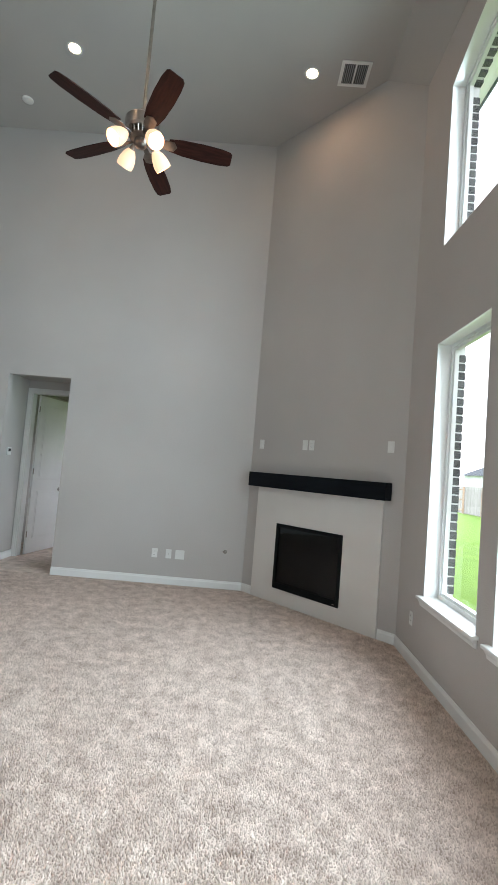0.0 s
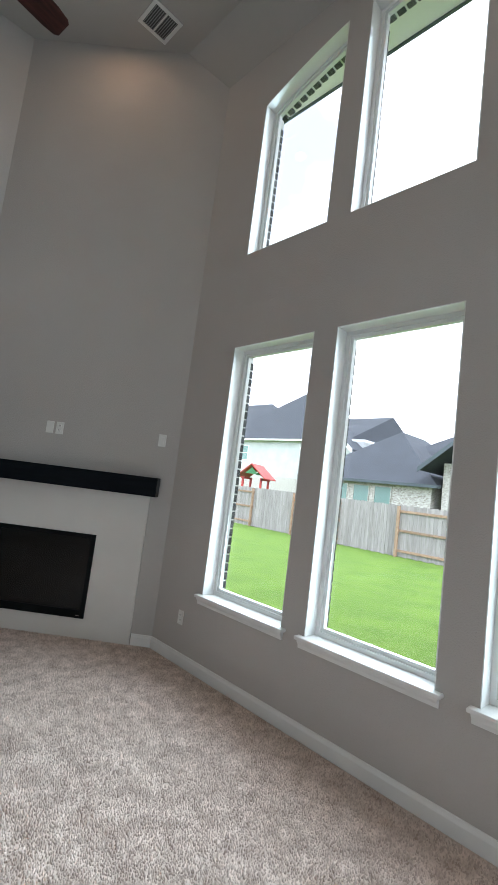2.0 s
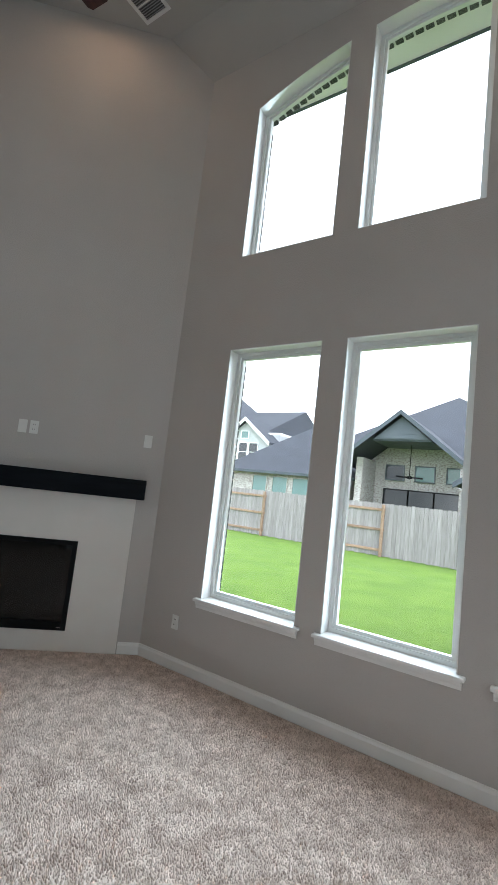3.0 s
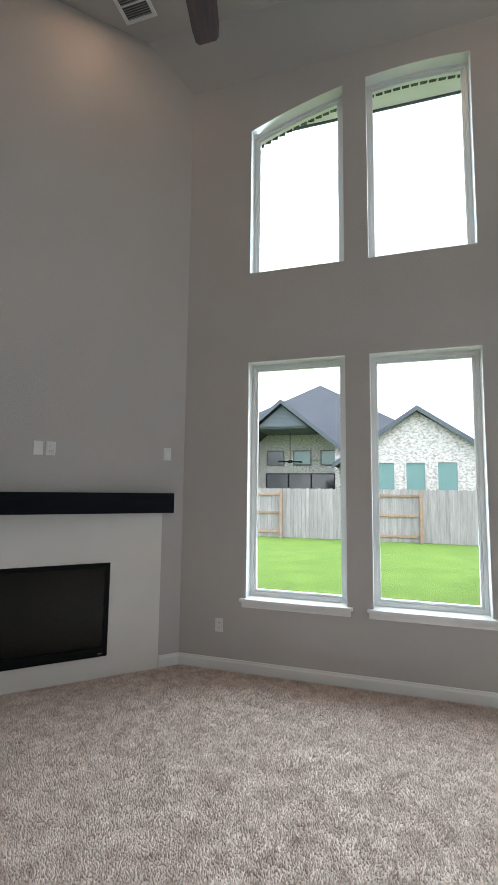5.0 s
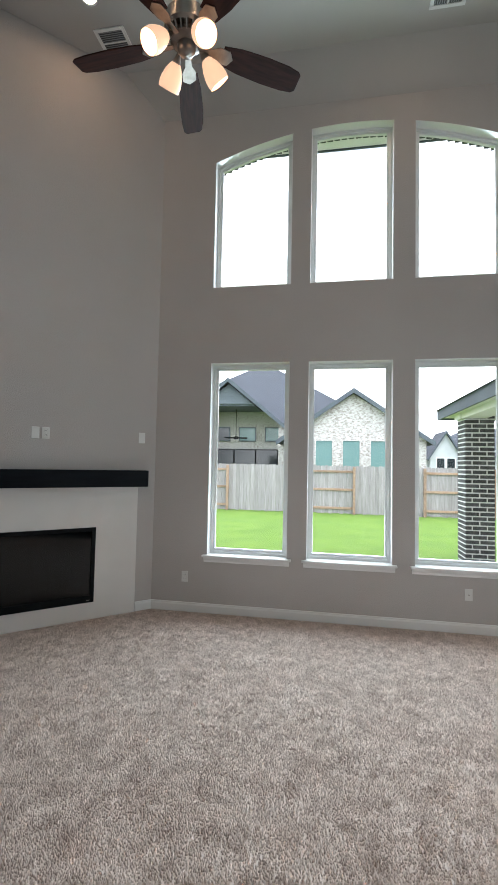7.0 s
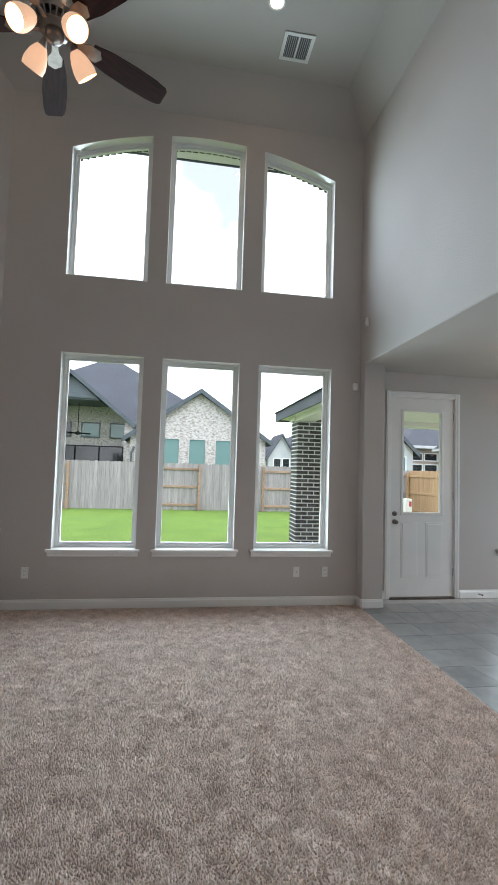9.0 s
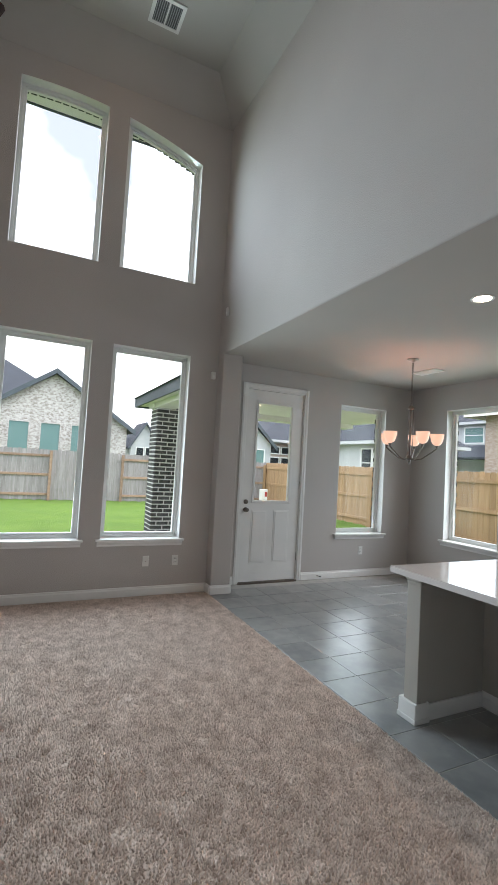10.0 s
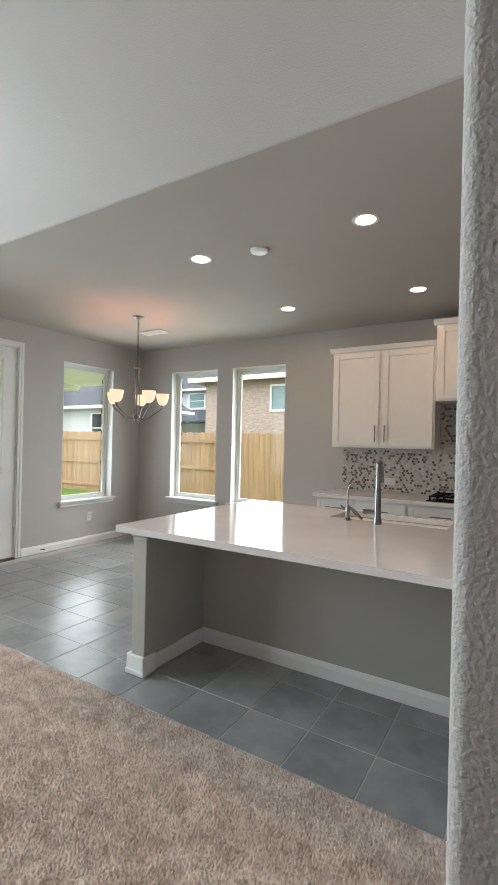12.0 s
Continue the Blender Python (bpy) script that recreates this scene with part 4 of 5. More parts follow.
for d in ((SX0 - 0.004, SX0 + 0.004, SY0, SY1, 0.70, 0.8815), (SX1 - 0.004, SX1 + 0.004, SY0, SY1, 0.70, 0.8815), (SX0, SX1, SY0 - 0.004, SY0 + 0.004, 0.70, 0.8815), (SX0, SX1, SY1 - 0.004, SY1 + 0.004, 0.70, 0.8815), (SX0, SX1, SY0, SY1, 0.692, 0.70)):
    box(bm, *d)
part("basin", bm, STEEL, sk)
fc = thing("kitchen_faucet", "tall brushed steel kitchen faucet with side lever", "faucet", pose(-4.145, -3.13, 0.92))
part("base", lathe(bmesh.new(), [(0.0, 0.0), (0.029, 0.0), (0.029, 0.02), (0.024, 0.04), (0.0225, 0.12), (0.019, 0.2), (0.0155, 0.27), (0.0, 0.27)], 20), STEEL, fc, "", True)
part("spout", tube(bmesh.new(), [(0, 0, 0.26), (0, 0, 0.385)] + [(0, -y, z) for y, z in ((0.01, 0.402), (0.03, 0.41), (0.05, 0.405), (0.065, 0.385), (0.078, 0.33), (0.088, 0.27))], [0.0155, 0.015, 0.015, 0.015, 0.015, 0.0145, 0.014, 0.016], 14), STEEL, fc, "", True)
part("lever", tube(bmesh.new(), [(0, 0, 0.075), (0.05, 0.005, 0.078), (0.085, 0.01, 0.075), (0.1, 0.012, 0.082)], [0.017, 0.016, 0.018, 0.008], 12), STEEL, fc, "side lever", True)
ff = thing("filter_faucet", "slim brushed steel filtered water tap with curved spout", "faucet", pose(-3.935, -3.15, 0.92))
part("base", lathe(bmesh.new(), [(0.0, 0.0), (0.022, 0.0), (0.022, 0.008), (0.013, 0.02), (0.016, 0.06), (0.017, 0.085), (0.01, 0.1), (0.0, 0.1)], 18), STEEL, ff, "", True)
part("spout", tube(bmesh.new(), [(0, 0, 0.09), (0, 0, 0.2)] + [(-0.05 + 0.05 * math.cos(a), -0.02 * (1 - math.cos(a)) / 2, 0.2 + 0.06 * math.sin(a)) for a in (math.pi * i / 10 for i in range(1, 10))], 0.005, 10), STEEL, ff, "", True)
part("handle", tube(bmesh.new(), [(0, 0, 0.075), (0.035, 0, 0.08), (0.055, 0.0, 0.1)], [0.01, 0.009, 0.005], 10), STEEL, ff, "", True)
part("side_spray", tube(bmesh.new(), [(0.0, 0.0, 0.1), (-0.05, -0.01, 0.06), (-0.095, -0.02, 0.012)], [0.006, 0.012, 0.008], 10), STEEL, ff, "angled spray lever", True)


# ---- back run of the kitchen ----
def shaker(bm, x0, x1, z0, z1, y, fr=0.055):
    """A recessed-panel door front in the plane y, facing +y."""
    for d in ((x0, x0 + fr, z0, z1), (x1 - fr, x1, z0, z1), (x0 + fr, x1 - fr, z0, z0 + fr), (x0 + fr, x1 - fr, z1 - fr, z1)):
        box(bm, d[0], d[1], y, y + 0.019, d[2], d[3], 0.002)
    box(bm, x0 + fr * 0.9, x1 - fr * 0.9, y, y + 0.009, z0 + fr * 0.9, z1 - fr * 0.9)
    return bm


def bar_pull(bm, p, q, y):
    tube(bm, [(p[0], y + 0.03, p[1]), (q[0], y + 0.03, q[1])], 0.0055, 8)
    for t in (0.15, 0.85):
        x, z = p[0] + (q[0] - p[0]) * t, p[1] + (q[1] - p[1]) * t
        tube(bm, [(x, y, z), (x, y + 0.03, z)], 0.004, 8)
    return bm


def wall_cabinet(label, x0, x1, z0, z1, depth, doors):
    th = thing("wall_cabinet", label, "cabinet", pose(0, YK, 0), "upper cabinets")
    part("body", box(bmesh.new(), x0, x1, 0.001, depth, z0, z1, 0.002), CABINET, th)
    bm = prism(bmesh.new(), [(0.001, z1), (depth + 0.02, z1), (depth + 0.026, z1 + 0.01), (depth + 0.045, z1 + 0.032), (depth + 0.05, z1 + 0.046), (0.001, z1 + 0.046)], x0 - 0.03, x1 + 0.03, "x")
    part("crown", bm, CABINET, th, "moulded crown")
    w = (x1 - x0) / doors
    for k in range(doors):
        a, b = x0 + w * k + 0.02, x0 + w * (k + 1) - 0.02
        dr = part("cabinet_door", shaker(bmesh.new(), a, b, z0 + 0.02, z1 - 0.02, depth + 0.001), CABINET, th)
        hx = a + 0.03 if k == doors - 1 and doors > 1 else b - 0.03
        if doors > 1:
            part("handle", bar_pull(bmesh.new(), (hx, z0 + 0.06), (hx, z0 + 0.24), depth + 0.02), DARKNICKEL, dr, "dark bar handle", True)
    return th


wall_cabinet("white two-door wall cabinet with bar handles", -4.185, -3.11, 1.41, 2.445, 0.33, 2)
wall_cabinet("white deeper wall cabinet over the cooktop", -5.0, -4.195, 1.885, 2.63, 0.38, 1)
for k, (x0, x1) in enumerate(((-3.47, -3.06), (-4.0, -3.475), (-4.6, -4.005), (-5.2, -4.605))):
    bc = thing("base_cabinet", "white base cabinet with a drawer along the back wall", "cabinet", pose(0, YK, -0.006), "base cabinets")
    part("body", box(bmesh.new(), x0, x1, 0.001, 0.60, 0.0, 0.885), CABINET, bc)
    dw_ = part("drawer", shaker(bmesh.new(), x0 + 0.02, x1 - 0.02, 0.71, 0.865, 0.601, 0.03), CABINET, bc)
    xm = (x0 + x1) / 2
    part("handle", bar_pull(bmesh.new(), (xm - 0.09, 0.79), (xm + 0.09, 0.79), 0.62), DARKNICKEL, dw_, "dark bar handle", True)
    part("cabinet_door", shaker(bmesh.new(), x0 + 0.02, x1 - 0.02, 0.12, 0.69, 0.601), CABINET, bc)
ct = thing("back_countertop", "white quartz countertop along the back wall", "countertop", pose(0, YK, 0))
part("slab", box(bmesh.new(), -5.25, -3.025, 0.001, 0.64, 0.8805, 0.92, 0.003), QUARTZ, ct)
ck = thing("cooktop", "black glass cooktop with cast grates", "cooktop", pose(-4.54, YK + 0.32, 0.92))
part("plate", box(bmesh.new(), -0.38, 0.38, -0.26, 0.26, 0.0005, 0.012, 0.004), FIREGLASS, ck)
for x in (-0.19, 0.19):
    bm = bmesh.new()
    for yy in (-0.2, -0.07, 0.07, 0.2):
        box(bm, x - 0.17, x + 0.17, yy - 0.006, yy + 0.006, 0.04, 0.052, 0.002)
    for xx in (-0.165, 0.0, 0.165):
        box(bm, x + xx - 0.006, x + xx + 0.006, -0.21, 0.21, 0.038, 0.05, 0.002)
    for xx in (-0.165, 0.165):
        for yy in (-0.2, 0.2):
            box(bm, x + xx - 0.008, x + xx + 0.008, yy - 0.008, yy + 0.008, 0.011, 0.045)
    part("grate", bm, BLACK, ck, "black cast grate")
plate("outlet", "white outlet on the mosaic backsplash", pose(-3.67, YK + 0.009, 1.04, 0, 90, 180), style="outlet")


def mosaic_mat():
    m, n, l, b = base_mat("mosaic_glaze", 0.22)
    ge = n.new("ShaderNodeNewGeometry")
    rp = n.new("ShaderNodeValToRGB")
    rp.color_ramp.interpolation = "CONSTANT"
    els = rp.color_ramp.elements
    els[0].position, els[0].color = 0.0, (0.56, 0.52, 0.47, 1)
    els[1].position, els[1].color = 0.36, (0.64, 0.60, 0.56, 1)
    for p, c in ((0.6, (0.46, 0.40, 0.35, 1)), (0.74, (0.17, 0.12, 0.09, 1)), (0.9, (0.24, 0.175, 0.135, 1))):
        e = els.new(p)
        e.color = c
    l.new(ge.outputs["Random Per Island"], rp.inputs[0])
    l.new(rp.outputs[0], b.inputs["Base Color"])
    return m


bs = setting(block("backsplash", (-5.25, -3.10, YK + 0.0008, YK + 0.005, 0.9205, 1.90), GROUT), "pale grout backsplash bed", "backsplash")
verts, faces = [], []
R = 0.0145
row = 0
z = 0.937
while z < 1.88:
    x = -5.2 + (R * 1.02 if row % 2 else 0)
    while x < -3.115:
        if z < 1.395 or x < -4.2:
            i = len(verts)
            for rr, yy in ((R, 0.005), (R * 0.93, 0.0085)):
                for k in range(6):
                    a = math.pi / 6 + math.pi / 3 * k
                    verts.append((x + rr * math.cos(a) * 1.02, YK + yy, z + rr * math.sin(a)))
            faces.append(tuple(range(i + 6, i + 12)))
            for k in range(6):
                faces.append((i + k, i + (k + 1) % 6, i + 6 + (k + 1) % 6, i + 6 + k))
        x += R * 2.04
    z += R * 1.77
    row += 1
me = bpy.data.meshes.new("mosaic_tiles")
me.from_pydata(verts, [], faces)
me.materials.append(mosaic_mat())
mo = new("mosaic_tiles", me)
mo.parent = bs
mo["kind"] = "stuff"
# ---- outside: ground, patio ----
gd = bmesh.new()
bmesh.ops.create_grid(gd, x_segments=60, y_segments=60, size=0.5)
for v in gd.verts:
    x, y = v.co.x, v.co.y
    v.co = Vector((math.copysign(abs(2 * x) ** 3.0, x) * 900 + 8, math.copysign(abs(2 * y) ** 3.0, y) * 900, GROUND))
setting(part("ground", gd, GRASS), "bright green lawn running out to the fences", "lawn")
setting(block("patio_slab", (XD + 0.29, 4.0, -6.2, -1.75, GROUND - 0.1, -0.03), PATIO), "pale concrete patio slab", "patio")

PX, PY = 3.0, -2.43
pc = thing("patio_column", "square grey brick patio column with pale mortar", "column", pose(PX, PY, -0.03))
part("core", box(bmesh.new(), 0.008, 0.442, 0.008, 0.442, 0, 2.55), MORTAR, pc, "pale mortar core")
PB = {}
for nm, w in (("long", 0.204), ("short", 0.092)):
    bm = box(bmesh.new(), -w / 2, w / 2, -0.045, 0.045, -0.0265, 0.0265, 0.004, 1)
    PB[nm] = bpy.data.meshes.new("brick")
    bm.to_mesh(PB[nm])
    bm.free()
    PB[nm].materials.append(GREYBRICK)
for r in range(34):
    z = 0.035 + 0.0745 * r
    for f in range(4):
        row = ((0.107, "long"), (0.332, "long")) if (r + f) % 2 else ((0.052, "short"), (0.22, "long"), (0.388, "short"))
        for u, nm in row:
            q = pose(0.225, 0.225, 0, 0, 0, 90 * f) @ pose(u - 0.225, -0.181, z)
            same_mesh("brick", PB[nm], pc, q)
pr = thing("patio_roof", "shingled patio roof with grey fascia and cream soffit", "roof", pose(0, 0, 0))
bm = bmesh.new()
box(bm, XD + 0.29, 3.95, -1.79, -1.76, 2.50, 2.67)
box(bm, 3.92, 3.95, -6.5, -1.79, 2.50, 2.67)
part("fascia", bm, FASCIA, pr, "grey fascia board")
part("soffit", box(bmesh.new(), XD + 0.29, 3.92, -6.5, -1.79, 2.535, 2.56), SOFFIT, pr, "cream painted soffit")
bm = bmesh.new()
box(bm, PX + 0.05, PX + 0.4, -6.4, -1.92, 2.44, 2.535)
box(bm, XD + 0.29, PX + 0.05, -2.3, -1.95, 2.44, 2.535)
part("beam", bm, SOFFIT, pr, "cream beam")
bm = bmesh.new()
a = [bm.verts.new(p) for p in ((XD + 0.2, -1.72, 2.67), (3.99, -1.72, 2.67), (3.99, -6.5, 2.67), (XD + 0.2, -6.5, 2.67), (XD + 0.2, -4.1, 3.95), (1.6, -4.1, 3.95))]
for f in ((0, 1, 5, 4), (1, 2, 5), (2, 3, 4, 5), (0, 4, 3), (3, 2, 1, 0)):
    bm.faces.new([a[i] for i in f])
part("shingles", bm, SHINGLE, pr, "dark grey shingles")
part("patio_light", lathe(bmesh.new(), [(0.0, 2.53), (0.07, 2.53), (0.07, 2.5345), (0.0, 2.5345)], 20, (1.9, -3.4, 0)), CAN_LENS, pr, "lit round patio light", True)

ev = thing("house_eave", "cream roof soffit with grey fascia over the tall windows", "roof", pose(0, 0, 0))
part("soffit", box(bmesh.new(), T_OUT1 + 0.001, 0.53, YS + 0.2, 4.4, 5.44, 5.46), SOFFIT, ev, "cream painted soffit")
part("fascia", box(bmesh.new(), 0.53, 0.555, YS + 0.2, 4.4, 5.425, 5.6), FASCIA, ev, "grey fascia board")
part("shingles", prism(bmesh.new(), [(0.60, 5.60), (0.60, 5.63), (-0.2, 6.5), (-0.2, 6.35)], YS + 0.1, 4.5, "y"), SHINGLE, ev, "dark grey shingles")


# ---- fences ----
def picket_mesh(name, mat, w, h, t=0.016):
    bm = prism(bmesh.new(), [(-w / 2, 0), (w / 2, 0), (w / 2, h - 0.03), (w / 2 - 0.025, h), (-w / 2 + 0.025, h), (-w / 2, h - 0.03)], -t / 2, t / 2, "y")
    bmesh.ops.recalc_face_normals(bm, faces=bm.faces)
    me = bpy.data.meshes.new(name)
    bm.to_mesh(me)
    bm.free()
    me.materials.append(mat)
    return me


def fence_panel(m, length, mat, rail_mat, rails_front, h=1.86, label="", group=""):
    """A run of pickets on three rails and posts, local x along, local -y the side that is looked at."""
    th = thing("fence_panel", label, "fence", m, group)
    n = int(round(length / 0.143))
    pk = PICKETS[mat.name]
    for k in range(n):
        same_mesh("picket", pk, th, pose((k + 0.5) * length / n, 0, 0.02 + 0.012 * math.sin(k * 2.3), 0, 0, 0))
    d = -0.03 if rails_front else 0.03
    for z in (0.22, 0.92, 1.6):
        part("rail", box(bmesh.new(), 0, length, d - 0.019, d + 0.019, z - 0.042, z + 0.042, 0.003), rail_mat, th, "timber rail")
    for x in (0.045, length - 0.045):
        part("post", box(bmesh.new(), x - 0.045, x + 0.045, d * 3.3 - 0.045, d * 3.3 + 0.045, 0, h - 0.08, 0.004), rail_mat, th, "square timber post")
    return th


PICKETS = {GREYWOOD.name: picket_mesh("picket", GREYWOOD, 0.139, 1.80), CEDAR.name: picket_mesh("picket", CEDAR, 0.139, 1.80)}
FENX = 12.88
for k in range(-4, 13):
    y1 = -0.75 + 2.44 * (k + 1)
    fence_panel(pose(FENX, y1, GROUND, 0, 0, -90), 2.44, GREYWOOD, BROWNWOOD, k % 2 == 0, 1.86,
                "weathered grey cedar fence panel " + ("showing its brown rails" if k % 2 == 0 else "showing its pickets"), "back fence panels")
for k in range(9):
    x1 = FENX - 0.1 - 2.32 * k
    fence_panel(pose(x1, -9.45, GROUND, 0, 0, 180), 2.32, CEDAR, CEDAR, k < 5, 1.80,
                "new honey-coloured cedar fence panel " + ("showing its rails" if k < 5 else "showing its pickets"), "side fence panels")


# ---- neighbours' houses ----
def hip_roof(bm, x0, x1, y0, y1, z, rise, over=0.45):
    x0, x1, y0, y1 = x0 - over, x1 + over, y0 - over, y1 + over
    s = min(x1 - x0, y1 - y0) / 2
    if x1 - x0 > y1 - y0:
        r = ((x0 + s, (y0 + y1) / 2), (x1 - s, (y0 + y1) / 2))
    else:
        r = (((x0 + x1) / 2, y0 + s), ((x0 + x1) / 2, y1 - s))
    c = [bm.verts.new((x, y, z)) for x, y in ((x0, y0), (x1, y0), (x1, y1), (x0, y1))]
    t = [bm.verts.new((x, y, z + rise)) for x, y in r]
    if x1 - x0 > y1 - y0:
        fs = ((c[0], c[1], t[1], t[0]), (c[1], c[2], t[1]), (c[2], c[3], t[0], t[1]), (c[3], c[0], t[0]))
    else:
        fs = ((c[0], c[1], t[0]), (c[1], c[2], t[1], t[0]), (c[2], c[3], t[1]), (c[3], c[0], t[0], t[1]))
    for f in fs:
        bm.faces.new(f)
    bm.faces.new(c[::-1])
    return bm


def eaves(bm, x0, x1, y0, y1, z, over=0.45, h=0.13):
    x0, x1, y0, y1 = x0 - over, x1 + over, y0 - over, y1 + over
    for d in ((x0, x1, y0 - 0.02, y0 + 0.03), (x0, x1, y1 - 0.03, y1 + 0.02), (x0 - 0.02, x0 + 0.03, y0, y1), (x1 - 0.03, x1 + 0.02, y0, y1)):
        box(bm, d[0], d[1], d[2], d[3], z - h, z + 0.02)
    return bm


def house_window(parent, m, w, h, glass, bars=0, frame_mat=VINYL):
    """A window in local metres: x along, -y out, z up from its foot."""
    fr = bmesh.new()
    for d in ((-w / 2 - 0.06, -w / 2, -0.06, h + 0.06), (w / 2, w / 2 + 0.06, -0.06, h + 0.06), (-w / 2, w / 2, -0.06, 0), (-w / 2, w / 2, h, h + 0.06)):
        box(fr, d[0], d[1], -0.05, 0.03, d[2], d[3])
    for k in range(bars):
        z = h * (k + 1) / (bars + 1)
        box(fr, -w / 2, w / 2, -0.03, 0.02, z - 0.02, z + 0.02)
    wn_ = part("window", fr, frame_mat, parent)
    wn_.matrix_basis = m
    gl = part("pane", box(bmesh.new(), -w / 2, w / 2, -0.012, 0.0, 0, h), glass, wn_)
    return wn_


def front(x, y, z):
    return pose(x, y, z, 0, 0, -90)    # on a wall that faces west


def gable_front(th, x, y0, y1, eave, peak, depth, wall_mat, over=0.35):
    """A gabled wing that faces west, from x back to x + depth."""
    ym = (y0 + y1) / 2
    bm = prism(bmesh.new(), [(y0, GROUND), (y1, GROUND), (y1, eave), (ym, peak - 0.12), (y0, eave)], x, x + depth, "x")
    part("gable_wall", bm, wall_mat, th)
    gable_roof(th, x, y0, y1, eave, peak, depth, over)


def gable_roof(th, x, y0, y1, eave, peak, depth, over=0.35):
    ym = (y0 + y1) / 2
    sl = (peak - eave) / (ym - y0)
    bm, fb = bmesh.new(), bmesh.new()
    for s, ye in ((-1, y0), (1, y1)):
        yo, zo = ye + s * over, eave - sl * over
        prism(bm, [(ym, peak), (yo, zo), (yo, zo + 0.1), (ym, peak + 0.1)], x - 0.3, x + depth, "x")
        prism(fb, [(ym, peak + 0.115), (yo, zo + 0.115), (yo, zo - 0.12), (ym, peak - 0.12)], x - 0.34, x - 0.3, "x")
    part("roof", bm, SHINGLE, th, "dark blue-grey shingle roof")
    part("fascia", fb, FASCIA, th, "grey gable fascia")


# pale brick gable with teal window panes
hB = thing("neighbour_house", "pale washed-brick house wing with a plain gable", "house", pose(0, 0, 0))
gable_front(hB, 17.0, -4.1, 2.4, 2.95, 5.19, 9.0, WHITEBRICK)
for y in (1.74, 0.5, -0.76, -2.03):
    house_window(hB, front(17.0, y, 1.1), 0.76, 1.74, TEAL, 0, WHITEBRICK)
part("downpipe", tube(bmesh.new(), [(16.93, 2.2, 2.4), (16.9, 2.32, 2.1), (16.9, 2.32, GROUND)], 0.05, 8), FASCIA, hB, "dark downpipe")

# large hipped house with an open gabled porch
hA = thing("neighbour_house", "pale brick house with a hipped roof and open gabled porch", "house", pose(0, 0, 0))
part("wall", box(bmesh.new(), 22.0, 41.5, -3.58, 14.5, GROUND, 3.4), WHITEBRICK, hA)
part("roof", hip_roof(bmesh.new(), 22.55, 42.6, -3.58, 14.52, 3.4, 6.5), SHINGLE, hA, "dark blue-grey hipped roof")
gable_roof(hA, 19.0, 2.72, 8.52, 3.79, 6.15, 7.5)
part("gable_wall", prism(bmesh.new(), [(4.28, 4.86), (6.96, 4.86), (5.62, 5.98)], 19.0, 19.1, "x"), BLUESIDING, hA, "blue-grey sided gable")
for k in range(4):
    z, hw_ = 4.9 + 0.2 * k, 1.10 - 0.245 * k
    part("siding_board", box(bmesh.new(), 18.985, 19.0, 5.62 - hw_, 5.62 + hw_, z, z + 0.19, 0.004), BLUESIDING, hA)
part("porch_ceiling", box(bmesh.new(), 19.1, 22.0, 4.2, 7.04, 4.78, 4.86), FASCIA, hA, "dark porch ceiling")
part("porch_back", prism(bmesh.new(), [(2.72, 3.3), (8.52, 3.3), (8.52, 3.7), (5.62, 6.0), (2.72, 3.7)], 21.9, 22.0, "x"), WHITEBRICK, hA)
part("porch_wall", box(bmesh.new(), 19.9, 21.9, 7.75, 8.1, GROUND, 4.0), WHITEBRICK, hA, "pale brick porch side wall")
part("porch_post", box(bmesh.new(), 19.0, 19.4, 2.5, 2.9, GROUND, 3.7), WHITEBRICK, hA)
# The two teal panes carry the sky's reflection as flat colour.
for y in (6.66, 5.09, 3.52):
    house_window(hA, front(21.9, y, 3.08), 0.92, 0.74, DARKGLASS if y > 6 else TEAL, 0, BLUESIDING)
for y in (6.54, 5.23, 3.92):
    house_window(hA, front(21.9, y, 0.95), 1.24, 1.56, DARKGLASS, 0, BLACK)
fan_ = lathe(bmesh.new(), [(0.0, 4.78), (0.02, 4.78), (0.02, 3.25), (0.12, 3.2), (0.12, 3.08), (0.0, 3.05)], 12, (20.5, 5.5, 0))
for k in range(4):
    a = radians(20 + 90 * k)
    tube(fan_, [(20.5 + 0.1 * math.cos(a), 5.5 + 0.1 * math.sin(a), 3.15), (20.5 + 0.65 * math.cos(a), 5.5 + 0.65 * math.sin(a), 3.15)], [0.03, 0.05], 6)
part("porch_fan", fan_, BLACK, hA, "dark porch fan")

# low wing north of it
hL = thing("neighbour_house", "low pale brick house wing with a hipped roof", "house", pose(0, 0, 0))
part("wall", box(bmesh.new(), 19.95, 31.0, 8.65, 16.55, GROUND, 2.85), WHITEBRICK, hL)
part("roof", hip_roof(bmesh.new(), 19.95, 31.0, 8.65, 16.55, 2.85, 3.45), SHINGLE, hL, "dark blue-grey hipped roof")
part("gutter", eaves(bmesh.new(), 19.95, 31.0, 8.65, 16.55, 2.85), FASCIA, hL, "dark gutter")
for y in (14.04, 12.65, 11.31):
    house_window(hL, front(19.95, y, 0.95), 0.94, 1.62, TEAL, 0, WHITEBRICK)
part("downpipe", tube(bmesh.new(), [(19.55, 16.6, 2.7), (19.8, 16.35, 2.4), (19.85, 16.3, 2.2), (19.85, 16.3, GROUND)], 0.05, 8), BLACK, hL, "black downpipe")

